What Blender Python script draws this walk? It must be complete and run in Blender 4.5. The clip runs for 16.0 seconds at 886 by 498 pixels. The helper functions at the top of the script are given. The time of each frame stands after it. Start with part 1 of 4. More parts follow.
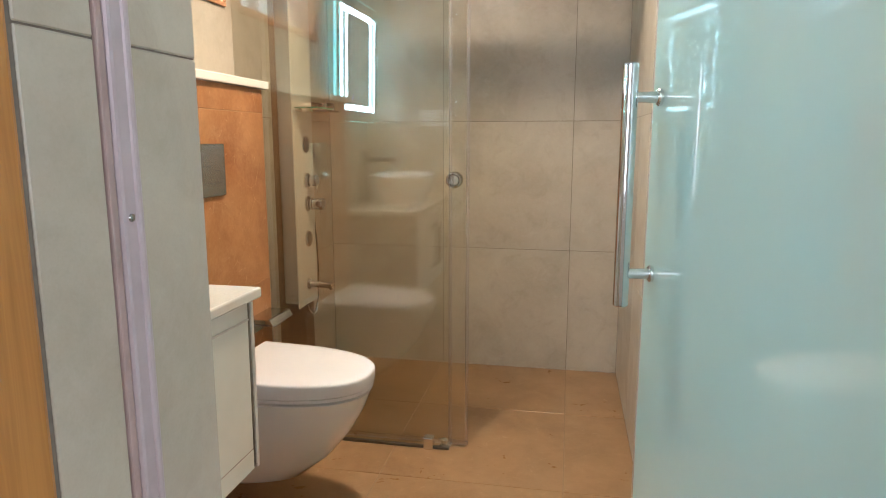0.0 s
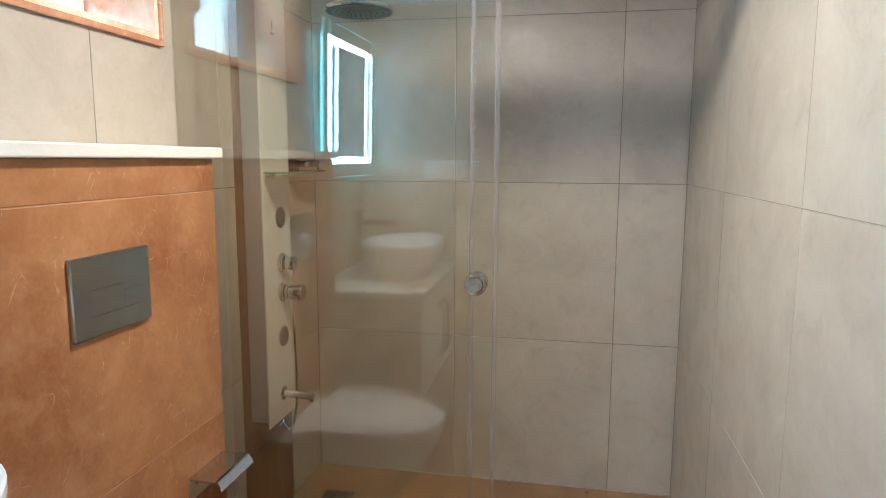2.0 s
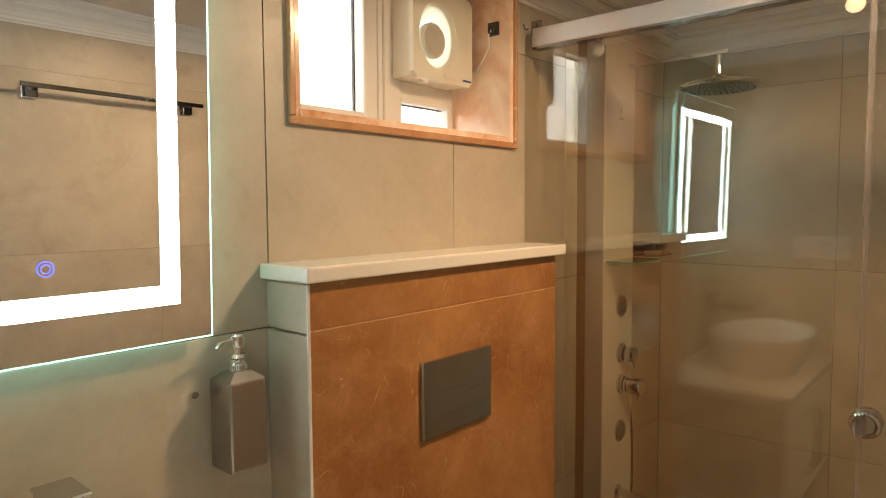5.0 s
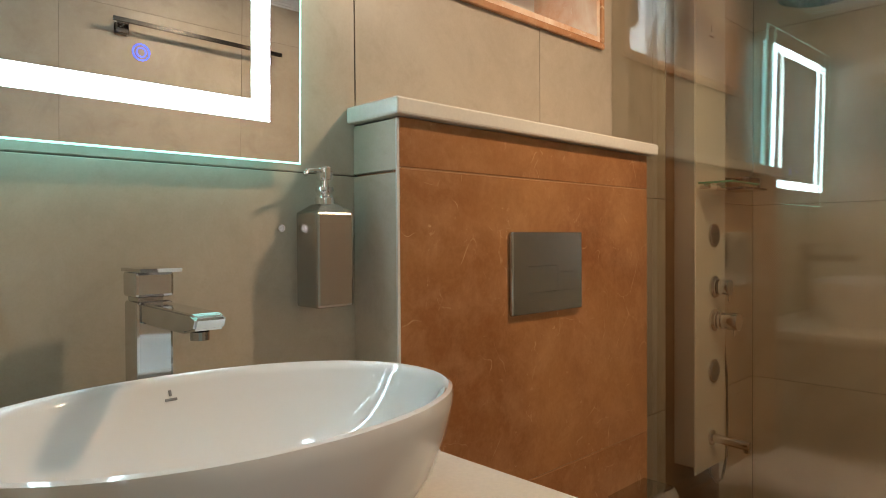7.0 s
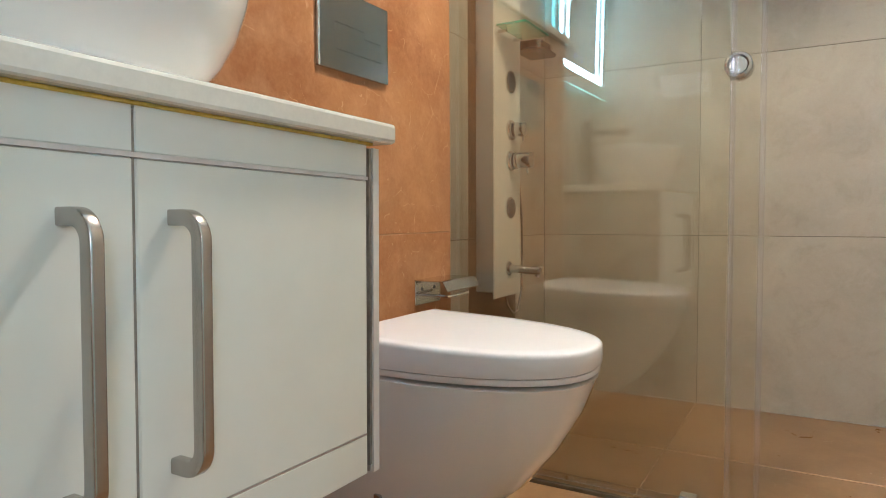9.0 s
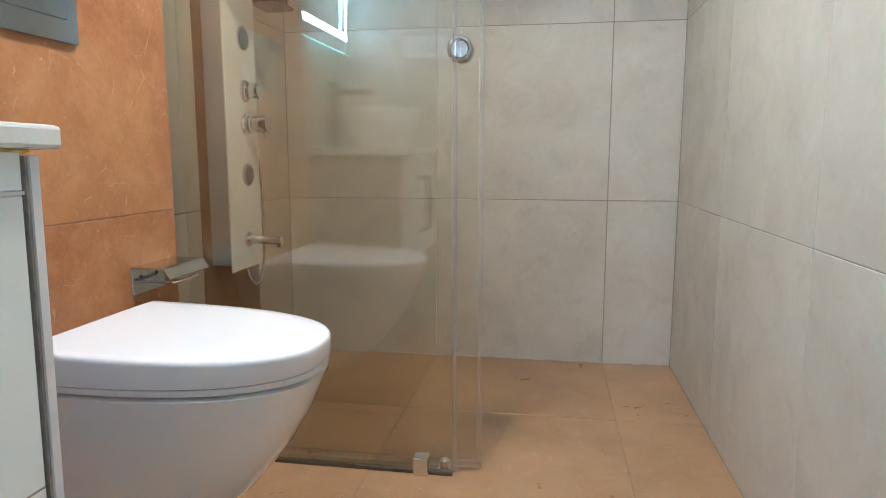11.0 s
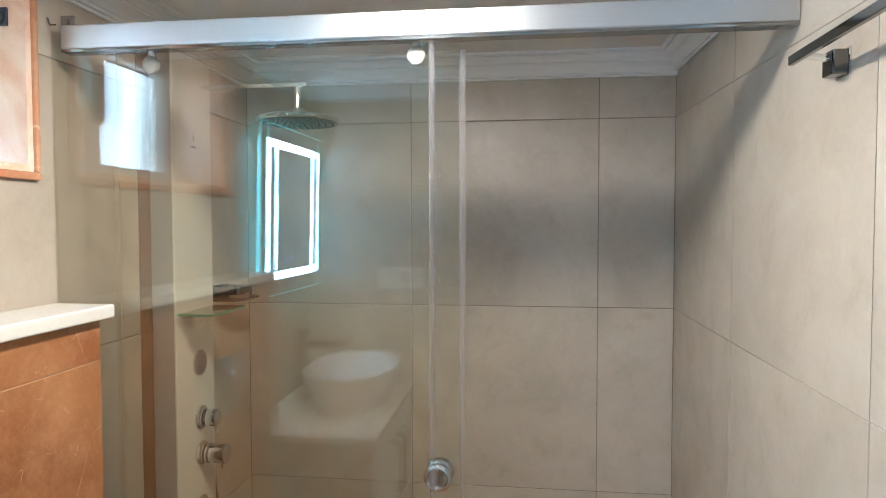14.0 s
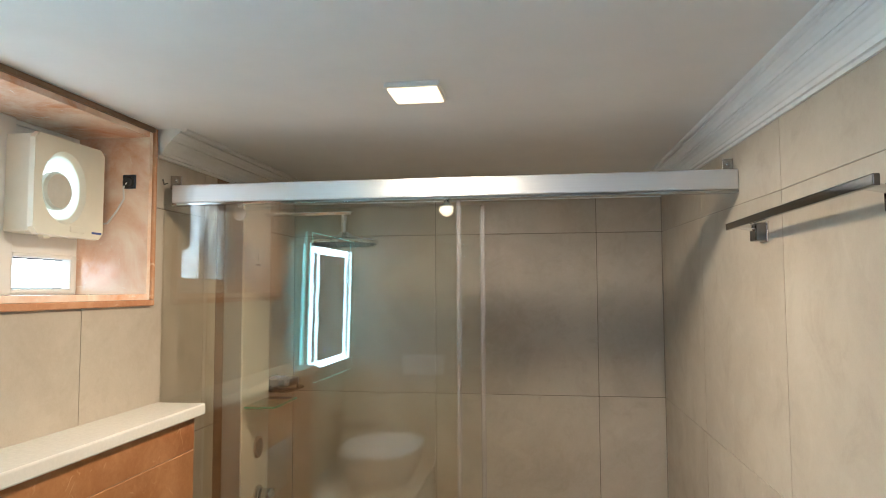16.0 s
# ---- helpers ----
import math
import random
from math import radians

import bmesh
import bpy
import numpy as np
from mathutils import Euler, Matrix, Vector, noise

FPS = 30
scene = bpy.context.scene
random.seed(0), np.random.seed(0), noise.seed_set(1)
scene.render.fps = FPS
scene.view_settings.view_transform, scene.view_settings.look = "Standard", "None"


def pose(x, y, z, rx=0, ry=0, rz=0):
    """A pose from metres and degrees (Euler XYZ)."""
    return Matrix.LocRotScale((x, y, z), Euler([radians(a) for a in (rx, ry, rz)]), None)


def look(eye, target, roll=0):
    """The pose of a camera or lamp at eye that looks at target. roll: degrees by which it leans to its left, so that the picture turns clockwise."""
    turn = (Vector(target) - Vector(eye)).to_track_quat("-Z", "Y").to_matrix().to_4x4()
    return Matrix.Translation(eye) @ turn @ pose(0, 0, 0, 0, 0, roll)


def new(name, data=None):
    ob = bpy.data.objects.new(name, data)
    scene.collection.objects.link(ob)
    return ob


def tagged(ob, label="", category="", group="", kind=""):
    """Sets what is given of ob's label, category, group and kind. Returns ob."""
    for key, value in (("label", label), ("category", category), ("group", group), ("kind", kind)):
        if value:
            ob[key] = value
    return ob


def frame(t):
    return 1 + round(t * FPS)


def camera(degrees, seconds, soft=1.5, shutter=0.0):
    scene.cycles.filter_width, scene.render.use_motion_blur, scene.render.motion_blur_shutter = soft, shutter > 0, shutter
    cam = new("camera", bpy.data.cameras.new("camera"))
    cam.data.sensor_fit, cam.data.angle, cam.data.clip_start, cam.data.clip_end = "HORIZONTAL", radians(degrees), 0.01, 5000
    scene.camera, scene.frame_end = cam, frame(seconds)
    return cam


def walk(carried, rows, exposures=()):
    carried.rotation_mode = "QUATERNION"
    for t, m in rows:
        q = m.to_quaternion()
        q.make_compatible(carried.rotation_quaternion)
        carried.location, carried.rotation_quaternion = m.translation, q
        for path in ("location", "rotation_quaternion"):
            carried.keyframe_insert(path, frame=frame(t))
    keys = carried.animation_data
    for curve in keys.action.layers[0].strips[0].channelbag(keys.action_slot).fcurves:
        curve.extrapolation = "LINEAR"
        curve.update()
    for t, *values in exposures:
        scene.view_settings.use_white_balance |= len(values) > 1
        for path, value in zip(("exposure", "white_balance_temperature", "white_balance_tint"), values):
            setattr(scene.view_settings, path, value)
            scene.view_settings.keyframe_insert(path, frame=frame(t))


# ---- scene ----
cam = camera(68.8, 16.0, soft=1.0)
PATH = [
    (0, (0.303, 0.216, 1.157), (-0.073, 2.151, 0.822), 0.0),
    (0.5, (0.261, 0.419, 1.158), (-0.112, 2.356, 0.83), -0.1),
    (1, (0.2, 0.619, 1.199), (-0.174, 2.559, 0.887), 0.2),
    (1.5, (0.155, 0.749, 1.263), (-0.218, 2.691, 0.967), 0.2),
    (2, (0.131, 0.864, 1.332), (-0.247, 2.808, 1.057), 0.2),
    (2.5, (0.135, 0.929, 1.388), (-0.365, 2.851, 1.156), 0.1),
    (3, (0.141, 0.981, 1.413), (-0.616, 2.821, 1.205), 0.1),
    (3.5, (0.138, 0.991, 1.425), (-0.83, 2.73, 1.232), -0.2),
    (4, (0.114, 0.984, 1.446), (-0.994, 2.638, 1.259), 0.1),
    (4.5, (0.101, 0.951, 1.479), (-1.118, 2.528, 1.314), -0.1),
    (7, (0.023, 0.948, 1.134), (-1.422, 2.33, 1.097), -0.4),
    (7.5, (-0.01, 0.942, 1.022), (-1.388, 2.391, 0.973), -0.1),
    (8, (0.0, 0.929, 0.866), (-1.289, 2.457, 0.816), -0.2),
    (8.5, (0.028, 0.928, 0.755), (-1.134, 2.555, 0.69), -0.2),
    (9, (0.06, 0.926, 0.685), (-0.944, 2.653, 0.587), -0.3),
    (9.5, (0.08, 0.923, 0.631), (-0.69, 2.762, 0.473), -0.2),
    (12, (0.117, 1.095, 1.016), (-0.13, 3.056, 0.709), -0.1),
    (12.5, (0.105, 1.156, 1.172), (-0.134, 3.119, 0.87), -0.1),
    (13, (0.093, 1.193, 1.315), (-0.145, 3.159, 1.038), -0.1),
    (13.5, (0.082, 1.208, 1.439), (-0.159, 3.181, 1.219), -0.1),
    (14, (0.075, 1.208, 1.527), (-0.178, 3.19, 1.446), -0.1),
    (14.5, (0.054, 1.182, 1.593), (-0.203, 3.165, 1.624), -0.2),
    (15, (0.054, 1.158, 1.647), (-0.216, 3.138, 1.727), -0.2),
    (15.5, (0.062, 1.075, 1.689), (-0.218, 3.053, 1.792), -0.1),
    (16, (0.088, 0.85, 1.654), (-0.2, 2.825, 1.778), -0.2),
]
EXPOSURES = [(0, 0.27, 5750, 7), (0.5, 0.32, 5700, 16), (1.5, 0.27, 5000, 8), (3.5, -0.31, 4800, 4), (4, -0.5, 5500, 8), (4.5, -0.63, 8300, 19), (7, -0.8, 6800, 15), (8, -0.02, 5450, 6), (9, 0.5, 5200, 4), (9.5, 0.66, 4950, 4), (12, 0.55, 4550, 2), (14, 0.08, 4900, 6), (15.5, -0.34, 5350, 7), (16, -0.4, 5650, 7)]
walk(cam, [(t, look(eye, target, roll)) for t, eye, target, roll in PATH], EXPOSURES)

# ---- world, sun, large lights ----
world = bpy.data.worlds.new("world")
scene.world = world
world.use_nodes = True
_n = world.node_tree.nodes
_sky = _n.new("ShaderNodeTexSky")
_sky.sky_type = 'NISHITA'
_sky.sun_disc = False
_sky.sun_elevation, _sky.sun_rotation = radians(45), radians(200)
world.node_tree.links.new(_sky.outputs[0], _n["Background"].inputs[0])
_n["Background"].inputs[1].default_value = 0.12


def area_lamp(name, m, sx, sy, watts, colour):
    data = bpy.data.lights.new(name, 'AREA')
    data.shape, data.size, data.size_y, data.energy, data.color = 'RECTANGLE', sx, sy, watts, colour
    ob = new(name, data)
    ob.matrix_world = m
    return ob


# daylight at the window, the ceiling lamp, daylight of the next room
area_lamp("window_daylight", look((-1.21, 2.04, 1.86), (0.5, 2.04, 1.4)), 0.66, 0.40, 3.4, (0.72, 0.88, 1.0))
area_lamp("ceiling_lamp_light", look((-0.163, 2.185, 2.034), (-0.163, 2.185, 0)), 0.115, 0.115, 22.0, (1.0, 0.775, 0.54))
area_lamp("room_daylight", look((2.10, -0.55, 1.45), (-0.6, 1.4, 1.0)), 1.2, 1.3, 36, (0.93, 0.96, 1.0))
area_lamp("room_daylight_far", look((-0.3, -1.9, 1.5), (0.3, 0.9, 1.2)), 1.6, 1.4, 36, (0.97, 0.97, 1.0))

# ---- materials ----


def mat(name):
    m = bpy.data.materials.new(name)
    m.use_nodes = True
    return m, m.node_tree.nodes, m.node_tree.links, m.node_tree.nodes["Principled BSDF"]


def coords(n, l, scale, space="Object"):
    tc, mp = n.new("ShaderNodeTexCoord"), n.new("ShaderNodeMapping")
    mp.inputs["Scale"].default_value = (scale, scale, scale)
    l.new(tc.outputs[space], mp.inputs[0])
    return mp.outputs[0]


def mixed(n, l, fac, a, b):
    mx = n.new("ShaderNodeMix")
    mx.data_type = 'RGBA'
    for sock, v in ((mx.inputs[0], fac), (mx.inputs[6], a), (mx.inputs[7], b)):
        if isinstance(v, (int, float)):
            sock.default_value = v
        elif isinstance(v, tuple):
            sock.default_value = (*v, 1)
        else:
            l.new(v, sock)
    return mx.outputs[2]


def ramp(n, l, src, lo, hi):
    r = n.new("ShaderNodeMapRange")
    r.inputs[1].default_value, r.inputs[2].default_value = lo, hi
    l.new(src, r.inputs[0])
    return r.outputs[0]


def noise_tex(n, l, vec, scale, detail=5.0, rough=0.6, distort=0.0):
    t = n.new("ShaderNodeTexNoise")
    t.inputs["Scale"].default_value, t.inputs["Detail"].default_value = scale, detail
    t.inputs["Roughness"].default_value, t.inputs["Distortion"].default_value = rough, distort
    l.new(vec, t.inputs["Vector"])
    return t.outputs[0]


def world_vec(n, l):
    """World place, shifted at random from object to object."""
    geo, info, add = n.new("ShaderNodeNewGeometry"), n.new("ShaderNodeObjectInfo"), n.new("ShaderNodeVectorMath")
    mul = n.new("ShaderNodeMath")
    mul.operation, mul.inputs[1].default_value = 'MULTIPLY', 37.0
    l.new(info.outputs["Random"], mul.inputs[0])
    l.new(geo.outputs["Position"], add.inputs[0])
    l.new(mul.outputs[0], add.inputs[1])
    return add.outputs[0], info.outputs["Random"]


def bumped(n, l, p, height, strength, distance=0.001):
    b = n.new("ShaderNodeBump")
    b.inputs["Strength"].default_value, b.inputs["Distance"].default_value = strength, distance
    l.new(height, b.inputs["Height"])
    l.new(b.outputs[0], p.inputs["Normal"])


def m_tile():
    m, n, l, p = mat("beige_cement_tile")
    v, rnd = world_vec(n, l)
    big, mid = noise_tex(n, l, v, 2.4, 6, 0.58, 0.9), noise_tex(n, l, v, 9.0, 7, 0.66, 0.6)
    fine, grain = noise_tex(n, l, v, 55, 6, 0.7), noise_tex(n, l, v, 260, 3, 0.6)
    c = mixed(n, l, ramp(n, l, big, 0.32, 0.68), (0.420, 0.360, 0.280), (0.540, 0.476, 0.382))
    c = mixed(n, l, ramp(n, l, mid, 0.52, 0.95), c, (0.345, 0.278, 0.202))
    c = mixed(n, l, ramp(n, l, mid, 0.44, 0.05), c, (0.58, 0.525, 0.44))
    c = mixed(n, l, ramp(n, l, fine, 0.38, 0.80), c, mixed(n, l, 0.16, c, (0.64, 0.59, 0.52)))
    c = mixed(n, l, ramp(n, l, grain, 0.45, 0.95), c, mixed(n, l, 0.18, c, (0.28, 0.24, 0.19)))
    c = mixed(n, l, ramp(n, l, rnd, 0.0, 6.0), c, (0.30, 0.26, 0.21))
    l.new(c, p.inputs["Base Color"])
    r = n.new("ShaderNodeMapRange")
    r.inputs[3].default_value, r.inputs[4].default_value = 0.28, 0.48
    l.new(mid, r.inputs[0])
    l.new(r.outputs[0], p.inputs["Roughness"])
    bumped(n, l, p, fine, 0.10)
    return m


def m_marble(name, dark, light, vein, rough, vein_scale, cream, amount=1.0, big_scale=2.6, thin=0.020, mask=(0.57, 0.68)):
    m, n, l, p = mat(name)
    v, rnd = world_vec(n, l)
    big, mid = noise_tex(n, l, v, big_scale, 6, 0.6, 0.8), noise_tex(n, l, v, 13, 6, 0.65, 0.4)
    c = mixed(n, l, ramp(n, l, big, 0.32, 0.7), dark, light)
    c = mixed(n, l, ramp(n, l, mid, 0.45, 0.85), c, mixed(n, l, 0.5, c, cream))
    warp = noise_tex(n, l, v, 5, 3)
    add = n.new("ShaderNodeVectorMath")
    l.new(v, add.inputs[0])
    sc = n.new("ShaderNodeVectorMath")
    sc.operation, sc.inputs[3].default_value = 'SCALE', 0.22
    cmb = n.new("ShaderNodeCombineXYZ")
    for i in range(3):
        l.new(warp, cmb.inputs[i])
    l.new(cmb.outputs[0], sc.inputs[0])
    l.new(sc.outputs[0], add.inputs[1])
    vor = n.new("ShaderNodeTexVoronoi")
    vor.feature = 'DISTANCE_TO_EDGE'
    vor.inputs["Scale"].default_value = vein_scale
    l.new(add.outputs[0], vor.inputs["Vector"])
    line = n.new("ShaderNodeMath")
    line.operation = 'MULTIPLY'
    l.new(ramp(n, l, vor.outputs[0], thin, 0.0), line.inputs[0])
    l.new(ramp(n, l, noise_tex(n, l, v, 17.0, 3), *mask), line.inputs[1])
    scaled = n.new("ShaderNodeMath")
    scaled.operation, scaled.inputs[1].default_value = 'MULTIPLY', amount
    l.new(line.outputs[0], scaled.inputs[0])
    c = mixed(n, l, scaled.outputs[0], c, vein)
    fine = noise_tex(n, l, v, 90, 4, 0.7)
    spot = n.new("ShaderNodeMath")
    spot.operation = 'MULTIPLY'
    l.new(ramp(n, l, noise_tex(n, l, v, 42, 5, 0.62, 1.4), 0.635, 0.72), spot.inputs[0])
    l.new(ramp(n, l, noise_tex(n, l, v, 6.5, 3), 0.42, 0.62), spot.inputs[1])
    c = mixed(n, l, spot.outputs[0], c, mixed(n, l, 0.55, c, vein))
    c = mixed(n, l, ramp(n, l, fine, 0.40, 0.9), c, mixed(n, l, 0.22, c, cream))
    l.new(c, p.inputs["Base Color"])
    rr = n.new("ShaderNodeMapRange")
    rr.inputs[3].default_value, rr.inputs[4].default_value = rough, rough + 0.16
    l.new(mid, rr.inputs[0])
    l.new(rr.outputs[0], p.inputs["Roughness"])
    bumped(n, l, p, mid, 0.05)
    return m


def m_plain(name, colour, rough, metal=0.0, spot=0.06, scale=30, coat=0.0, bump=0.03):
    m, n, l, p = mat(name)
    v = coords(n, l, 1.0)
    t = noise_tex(n, l, v, scale, 4)
    dark = tuple(c * (1 - 2.2 * spot) for c in colour)
    l.new(mixed(n, l, ramp(n, l, t, 0.3, 0.7), dark, colour), p.inputs["Base Color"])
    p.inputs["Metallic"].default_value = metal
    rr = n.new("ShaderNodeMapRange")
    rr.inputs[3].default_value, rr.inputs[4].default_value = max(rough - 0.03, 0.0), rough + 0.05
    l.new(t, rr.inputs[0])
    l.new(rr.outputs[0], p.inputs["Roughness"])
    p.inputs["Coat Weight"].default_value = coat
    p.inputs["Coat Roughness"].default_value = 0.04
    if bump:
        bumped(n, l, p, t, bump, 0.0005)
    return m


def m_brushed(name, colour, rough, stretch):
    m, n, l, p = mat(name)
    tc, mp = n.new("ShaderNodeTexCoord"), n.new("ShaderNodeMapping")
    mp.inputs["Scale"].default_value = stretch
    l.new(tc.outputs["Object"], mp.inputs[0])
    t = noise_tex(n, l, mp.outputs[0], 1.0, 3)
    l.new(mixed(n, l, t, tuple(c * 0.90 for c in colour), colour), p.inputs["Base Color"])
    p.inputs["Metallic"].default_value = 1.0
    rr = n.new("ShaderNodeMapRange")
    rr.inputs[3].default_value, rr.inputs[4].default_value = rough, rough + 0.08
    l.new(t, rr.inputs[0])
    l.new(rr.outputs[0], p.inputs["Roughness"])
    bumped(n, l, p, t, 0.012, 0.0002)
    return m


def m_glass(name, colour, rough=0.0):
    m, n, l, p = mat(name)
    p.inputs["Base Color"].default_value = (*colour, 1)
    p.inputs["Transmission Weight"].default_value = 1.0
    p.inputs["Roughness"].default_value = rough
    p.inputs["IOR"].default_value = 1.68
    return m


def gloss_over(n, l, under, f0, rough):
    """A clear glossy face over the shader under it, stronger at a slant."""
    lw, om, pw, ad = n.new("ShaderNodeLayerWeight"), n.new("ShaderNodeMath"), n.new("ShaderNodeMath"), n.new("ShaderNodeMath")
    lw.inputs[0].default_value = 0.5
    om.operation, om.inputs[1].default_value = 'POWER', 5.0
    l.new(lw.outputs["Facing"], om.inputs[0])
    pw.operation, pw.inputs[1].default_value = 'MULTIPLY', 1.0 - f0
    l.new(om.outputs[0], pw.inputs[0])
    ad.operation, ad.inputs[1].default_value = 'ADD', f0
    l.new(pw.outputs[0], ad.inputs[0])
    gl, mx = n.new("ShaderNodeBsdfGlossy"), n.new("ShaderNodeMixShader")
    gl.inputs["Roughness"].default_value = rough
    l.new(ad.outputs[0], mx.inputs[0])
    l.new(under, mx.inputs[1])
    l.new(gl.outputs[0], mx.inputs[2])
    l.new(mx.outputs[0], n["Material Output"].inputs[0])


def m_pane(name, tint, f0):
    m, n, l, p = mat(name)
    n.remove(p)
    tr = n.new("ShaderNodeBsdfTransparent")
    tr.inputs[0].default_value = (*tint, 1)
    gloss_over(n, l, tr.outputs[0], f0, 0.0)
    return m


def m_glow(name, colour, strength):
    m, n, l, p = mat(name)
    p.inputs["Base Color"].default_value = (*colour, 1)
    p.inputs["Emission Color"].default_value = (*colour, 1)
    p.inputs["Emission Strength"].default_value = strength
    return m


def m_frosted():
    m, n, l, p = mat("frosted_green_glass")
    v = coords(n, l, 1.0)
    t = noise_tex(n, l, v, 6, 4)
    l.new(mixed(n, l, t, (0.64, 0.81, 0.76), (0.71, 0.87, 0.82)), p.inputs["Base Color"])
    p.inputs["Roughness"].default_value = 0.55
    tr, mx = n.new("ShaderNodeBsdfTranslucent"), n.new("ShaderNodeMixShader")
    tr.inputs[0].default_value = (0.62, 0.82, 0.77, 1)
    mx.inputs[0].default_value = 0.40
    l.new(p.outputs[0], mx.inputs[1])
    l.new(tr.outputs[0], mx.inputs[2])
    gloss_over(n, l, mx.outputs[0], 0.11, 0.0)
    return m


def m_wood():
    m, n, l, p = mat("orange_varnished_wood")
    tc, mp = n.new("ShaderNodeTexCoord"), n.new("ShaderNodeMapping")
    mp.inputs["Scale"].default_value = (30, 30, 1.6)
    l.new(tc.outputs["Object"], mp.inputs[0])
    t = noise_tex(n, l, mp.outputs[0], 1.5, 6, 0.6, 0.6)
    l.new(mixed(n, l, ramp(n, l, t, 0.3, 0.7), (0.30, 0.12, 0.025), (0.55, 0.25, 0.06)), p.inputs["Base Color"])
    p.inputs["Roughness"].default_value = 0.3
    bumped(n, l, p, t, 0.1)
    return m


TILE = m_tile()
GROUT = m_plain("dark_grout", (0.20, 0.165, 0.13), 0.9, spot=0.15, scale=60)
MIDGROUT = m_plain("beige_grout", (0.38, 0.325, 0.26), 0.9, spot=0.12, scale=60)
PALE_GROUT = m_plain("pale_grout", (0.38, 0.26, 0.16), 0.9, spot=0.12, scale=60)
ORANGE = m_marble("orange_marble", (0.245, 0.090, 0.027), (0.385, 0.178, 0.065), (0.76, 0.53, 0.33), 0.26, 6.5, (0.60, 0.34, 0.175), 0.50, thin=0.010, mask=(0.52, 0.66))
REVEAL = m_marble("pink_orange_marble", (0.66, 0.27, 0.10), (0.95, 0.86, 0.73), (0.96, 0.92, 0.86), 0.09, 9, (0.93, 0.82, 0.68), big_scale=5.5)
TRIMSTONE = m_marble("orange_edging_marble", (0.40, 0.17, 0.08), (0.58, 0.32, 0.17), (0.80, 0.60, 0.42), 0.16, 10, (0.70, 0.48, 0.30))
ORANGEJOINT = m_plain("cream_joint", (0.42, 0.24, 0.13), 0.8, spot=0.1)
FLOOR = m_marble("brown_floor_tile", (0.27, 0.150, 0.066), (0.39, 0.228, 0.108), (0.62, 0.46, 0.30), 0.22, 12, (0.46, 0.29, 0.16), 0.35)
PAINT = m_plain("white_ceiling_paint", (0.80, 0.79, 0.77), 0.7, spot=0.02, scale=9)
PLASTER = m_plain("white_plaster", (0.82, 0.81, 0.79), 0.55, spot=0.02, scale=30)
WALLPAINT = m_plain("pale_wall_paint", (0.70, 0.68, 0.64), 0.8, spot=0.03, scale=8)
CERAMIC = m_plain("white_ceramic", (0.78, 0.76, 0.74), 0.07, spot=0.01, scale=4, coat=1.0, bump=0)
PALESEAM = m_plain("pale_pink_seam", (0.50, 0.40, 0.34), 0.6, spot=0.15, scale=40)
SEATWHITE = m_plain("white_seat_plastic", (0.76, 0.725, 0.72), 0.10, spot=0.01, scale=5, bump=0)
QUARTZ = m_plain("white_quartz", (0.70, 0.67, 0.60), 0.22, spot=0.03, scale=140)
LAMINATE = m_plain("off_white_laminate", (0.72, 0.71, 0.64), 0.42, spot=0.03, scale=7)
SEAM = m_plain("brown_seam", (0.34, 0.29, 0.23), 0.8, spot=0.2, scale=40)
GLUE = m_plain("yellowed_adhesive", (0.76, 0.55, 0.10), 0.5, spot=0.2, scale=45)
TRIMPALE = m_plain("pale_trim_plastic", (0.68, 0.62, 0.57), 0.4, spot=0.08, scale=40)
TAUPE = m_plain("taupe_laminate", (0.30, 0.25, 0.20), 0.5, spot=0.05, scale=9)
STRIP = m_plain("grey_edge_strip", (0.64, 0.61, 0.58), 0.5, spot=0.05)
CHROME = m_plain("chrome", (0.78, 0.78, 0.78), 0.06, metal=1.0, spot=0.02, bump=0)
DARKCHROME = m_plain("dark_chrome", (0.42, 0.42, 0.42), 0.10, metal=1.0, spot=0.05, bump=0)
STEEL = m_brushed("brushed_steel", (0.47, 0.44, 0.41), 0.20, (120, 120, 4))
STEEL_H = m_brushed("satin_steel_plate", (0.48, 0.49, 0.50), 0.09, (300, 8, 300))
ALU = m_brushed("satin_aluminium", (0.68, 0.68, 0.68), 0.30, (3, 240, 240))
PANELWHITE = m_plain("white_panel_glass", (0.74, 0.74, 0.68), 0.14, spot=0.01, coat=0.4, bump=0)
PANELSIDE = m_plain("grey_panel_side", (0.40, 0.385, 0.365), 0.36, metal=0.15, spot=0.04)
BROWNBAND = m_marble("brown_marble_band", (0.15, 0.082, 0.040), (0.225, 0.128, 0.066), (0.34, 0.22, 0.13), 0.3, 14, (0.25, 0.15, 0.085))
CLEAR = m_pane("clear_glass", (0.998, 0.991, 0.960), 0.070)
SHELFGLASS = m_glass("green_shelf_glass", (0.55, 0.86, 0.70))
PLASTICSEAL = m_glass("clear_plastic_seal", (0.90, 0.89, 0.92), 0.22)
PLASTICSEAL.node_tree.nodes["Principled BSDF"].inputs["IOR"].default_value = 1.14
PLASTICSEAL.node_tree.nodes["Principled BSDF"].inputs["Transmission Weight"].default_value = 0.975
KNOBSTEEL = m_plain("polished_steel", (0.55, 0.52, 0.49), 0.14, metal=1.0, spot=0.03, bump=0)
BRONZE = m_plain("dark_bronze_channel", (0.13, 0.105, 0.075), 0.45, metal=0.4, spot=0.2)
FROSTED = m_frosted()
MIRROR = m_plain("mirror_silver", (0.86, 0.88, 0.87), 0.0, metal=1.0, spot=0.0, bump=0)
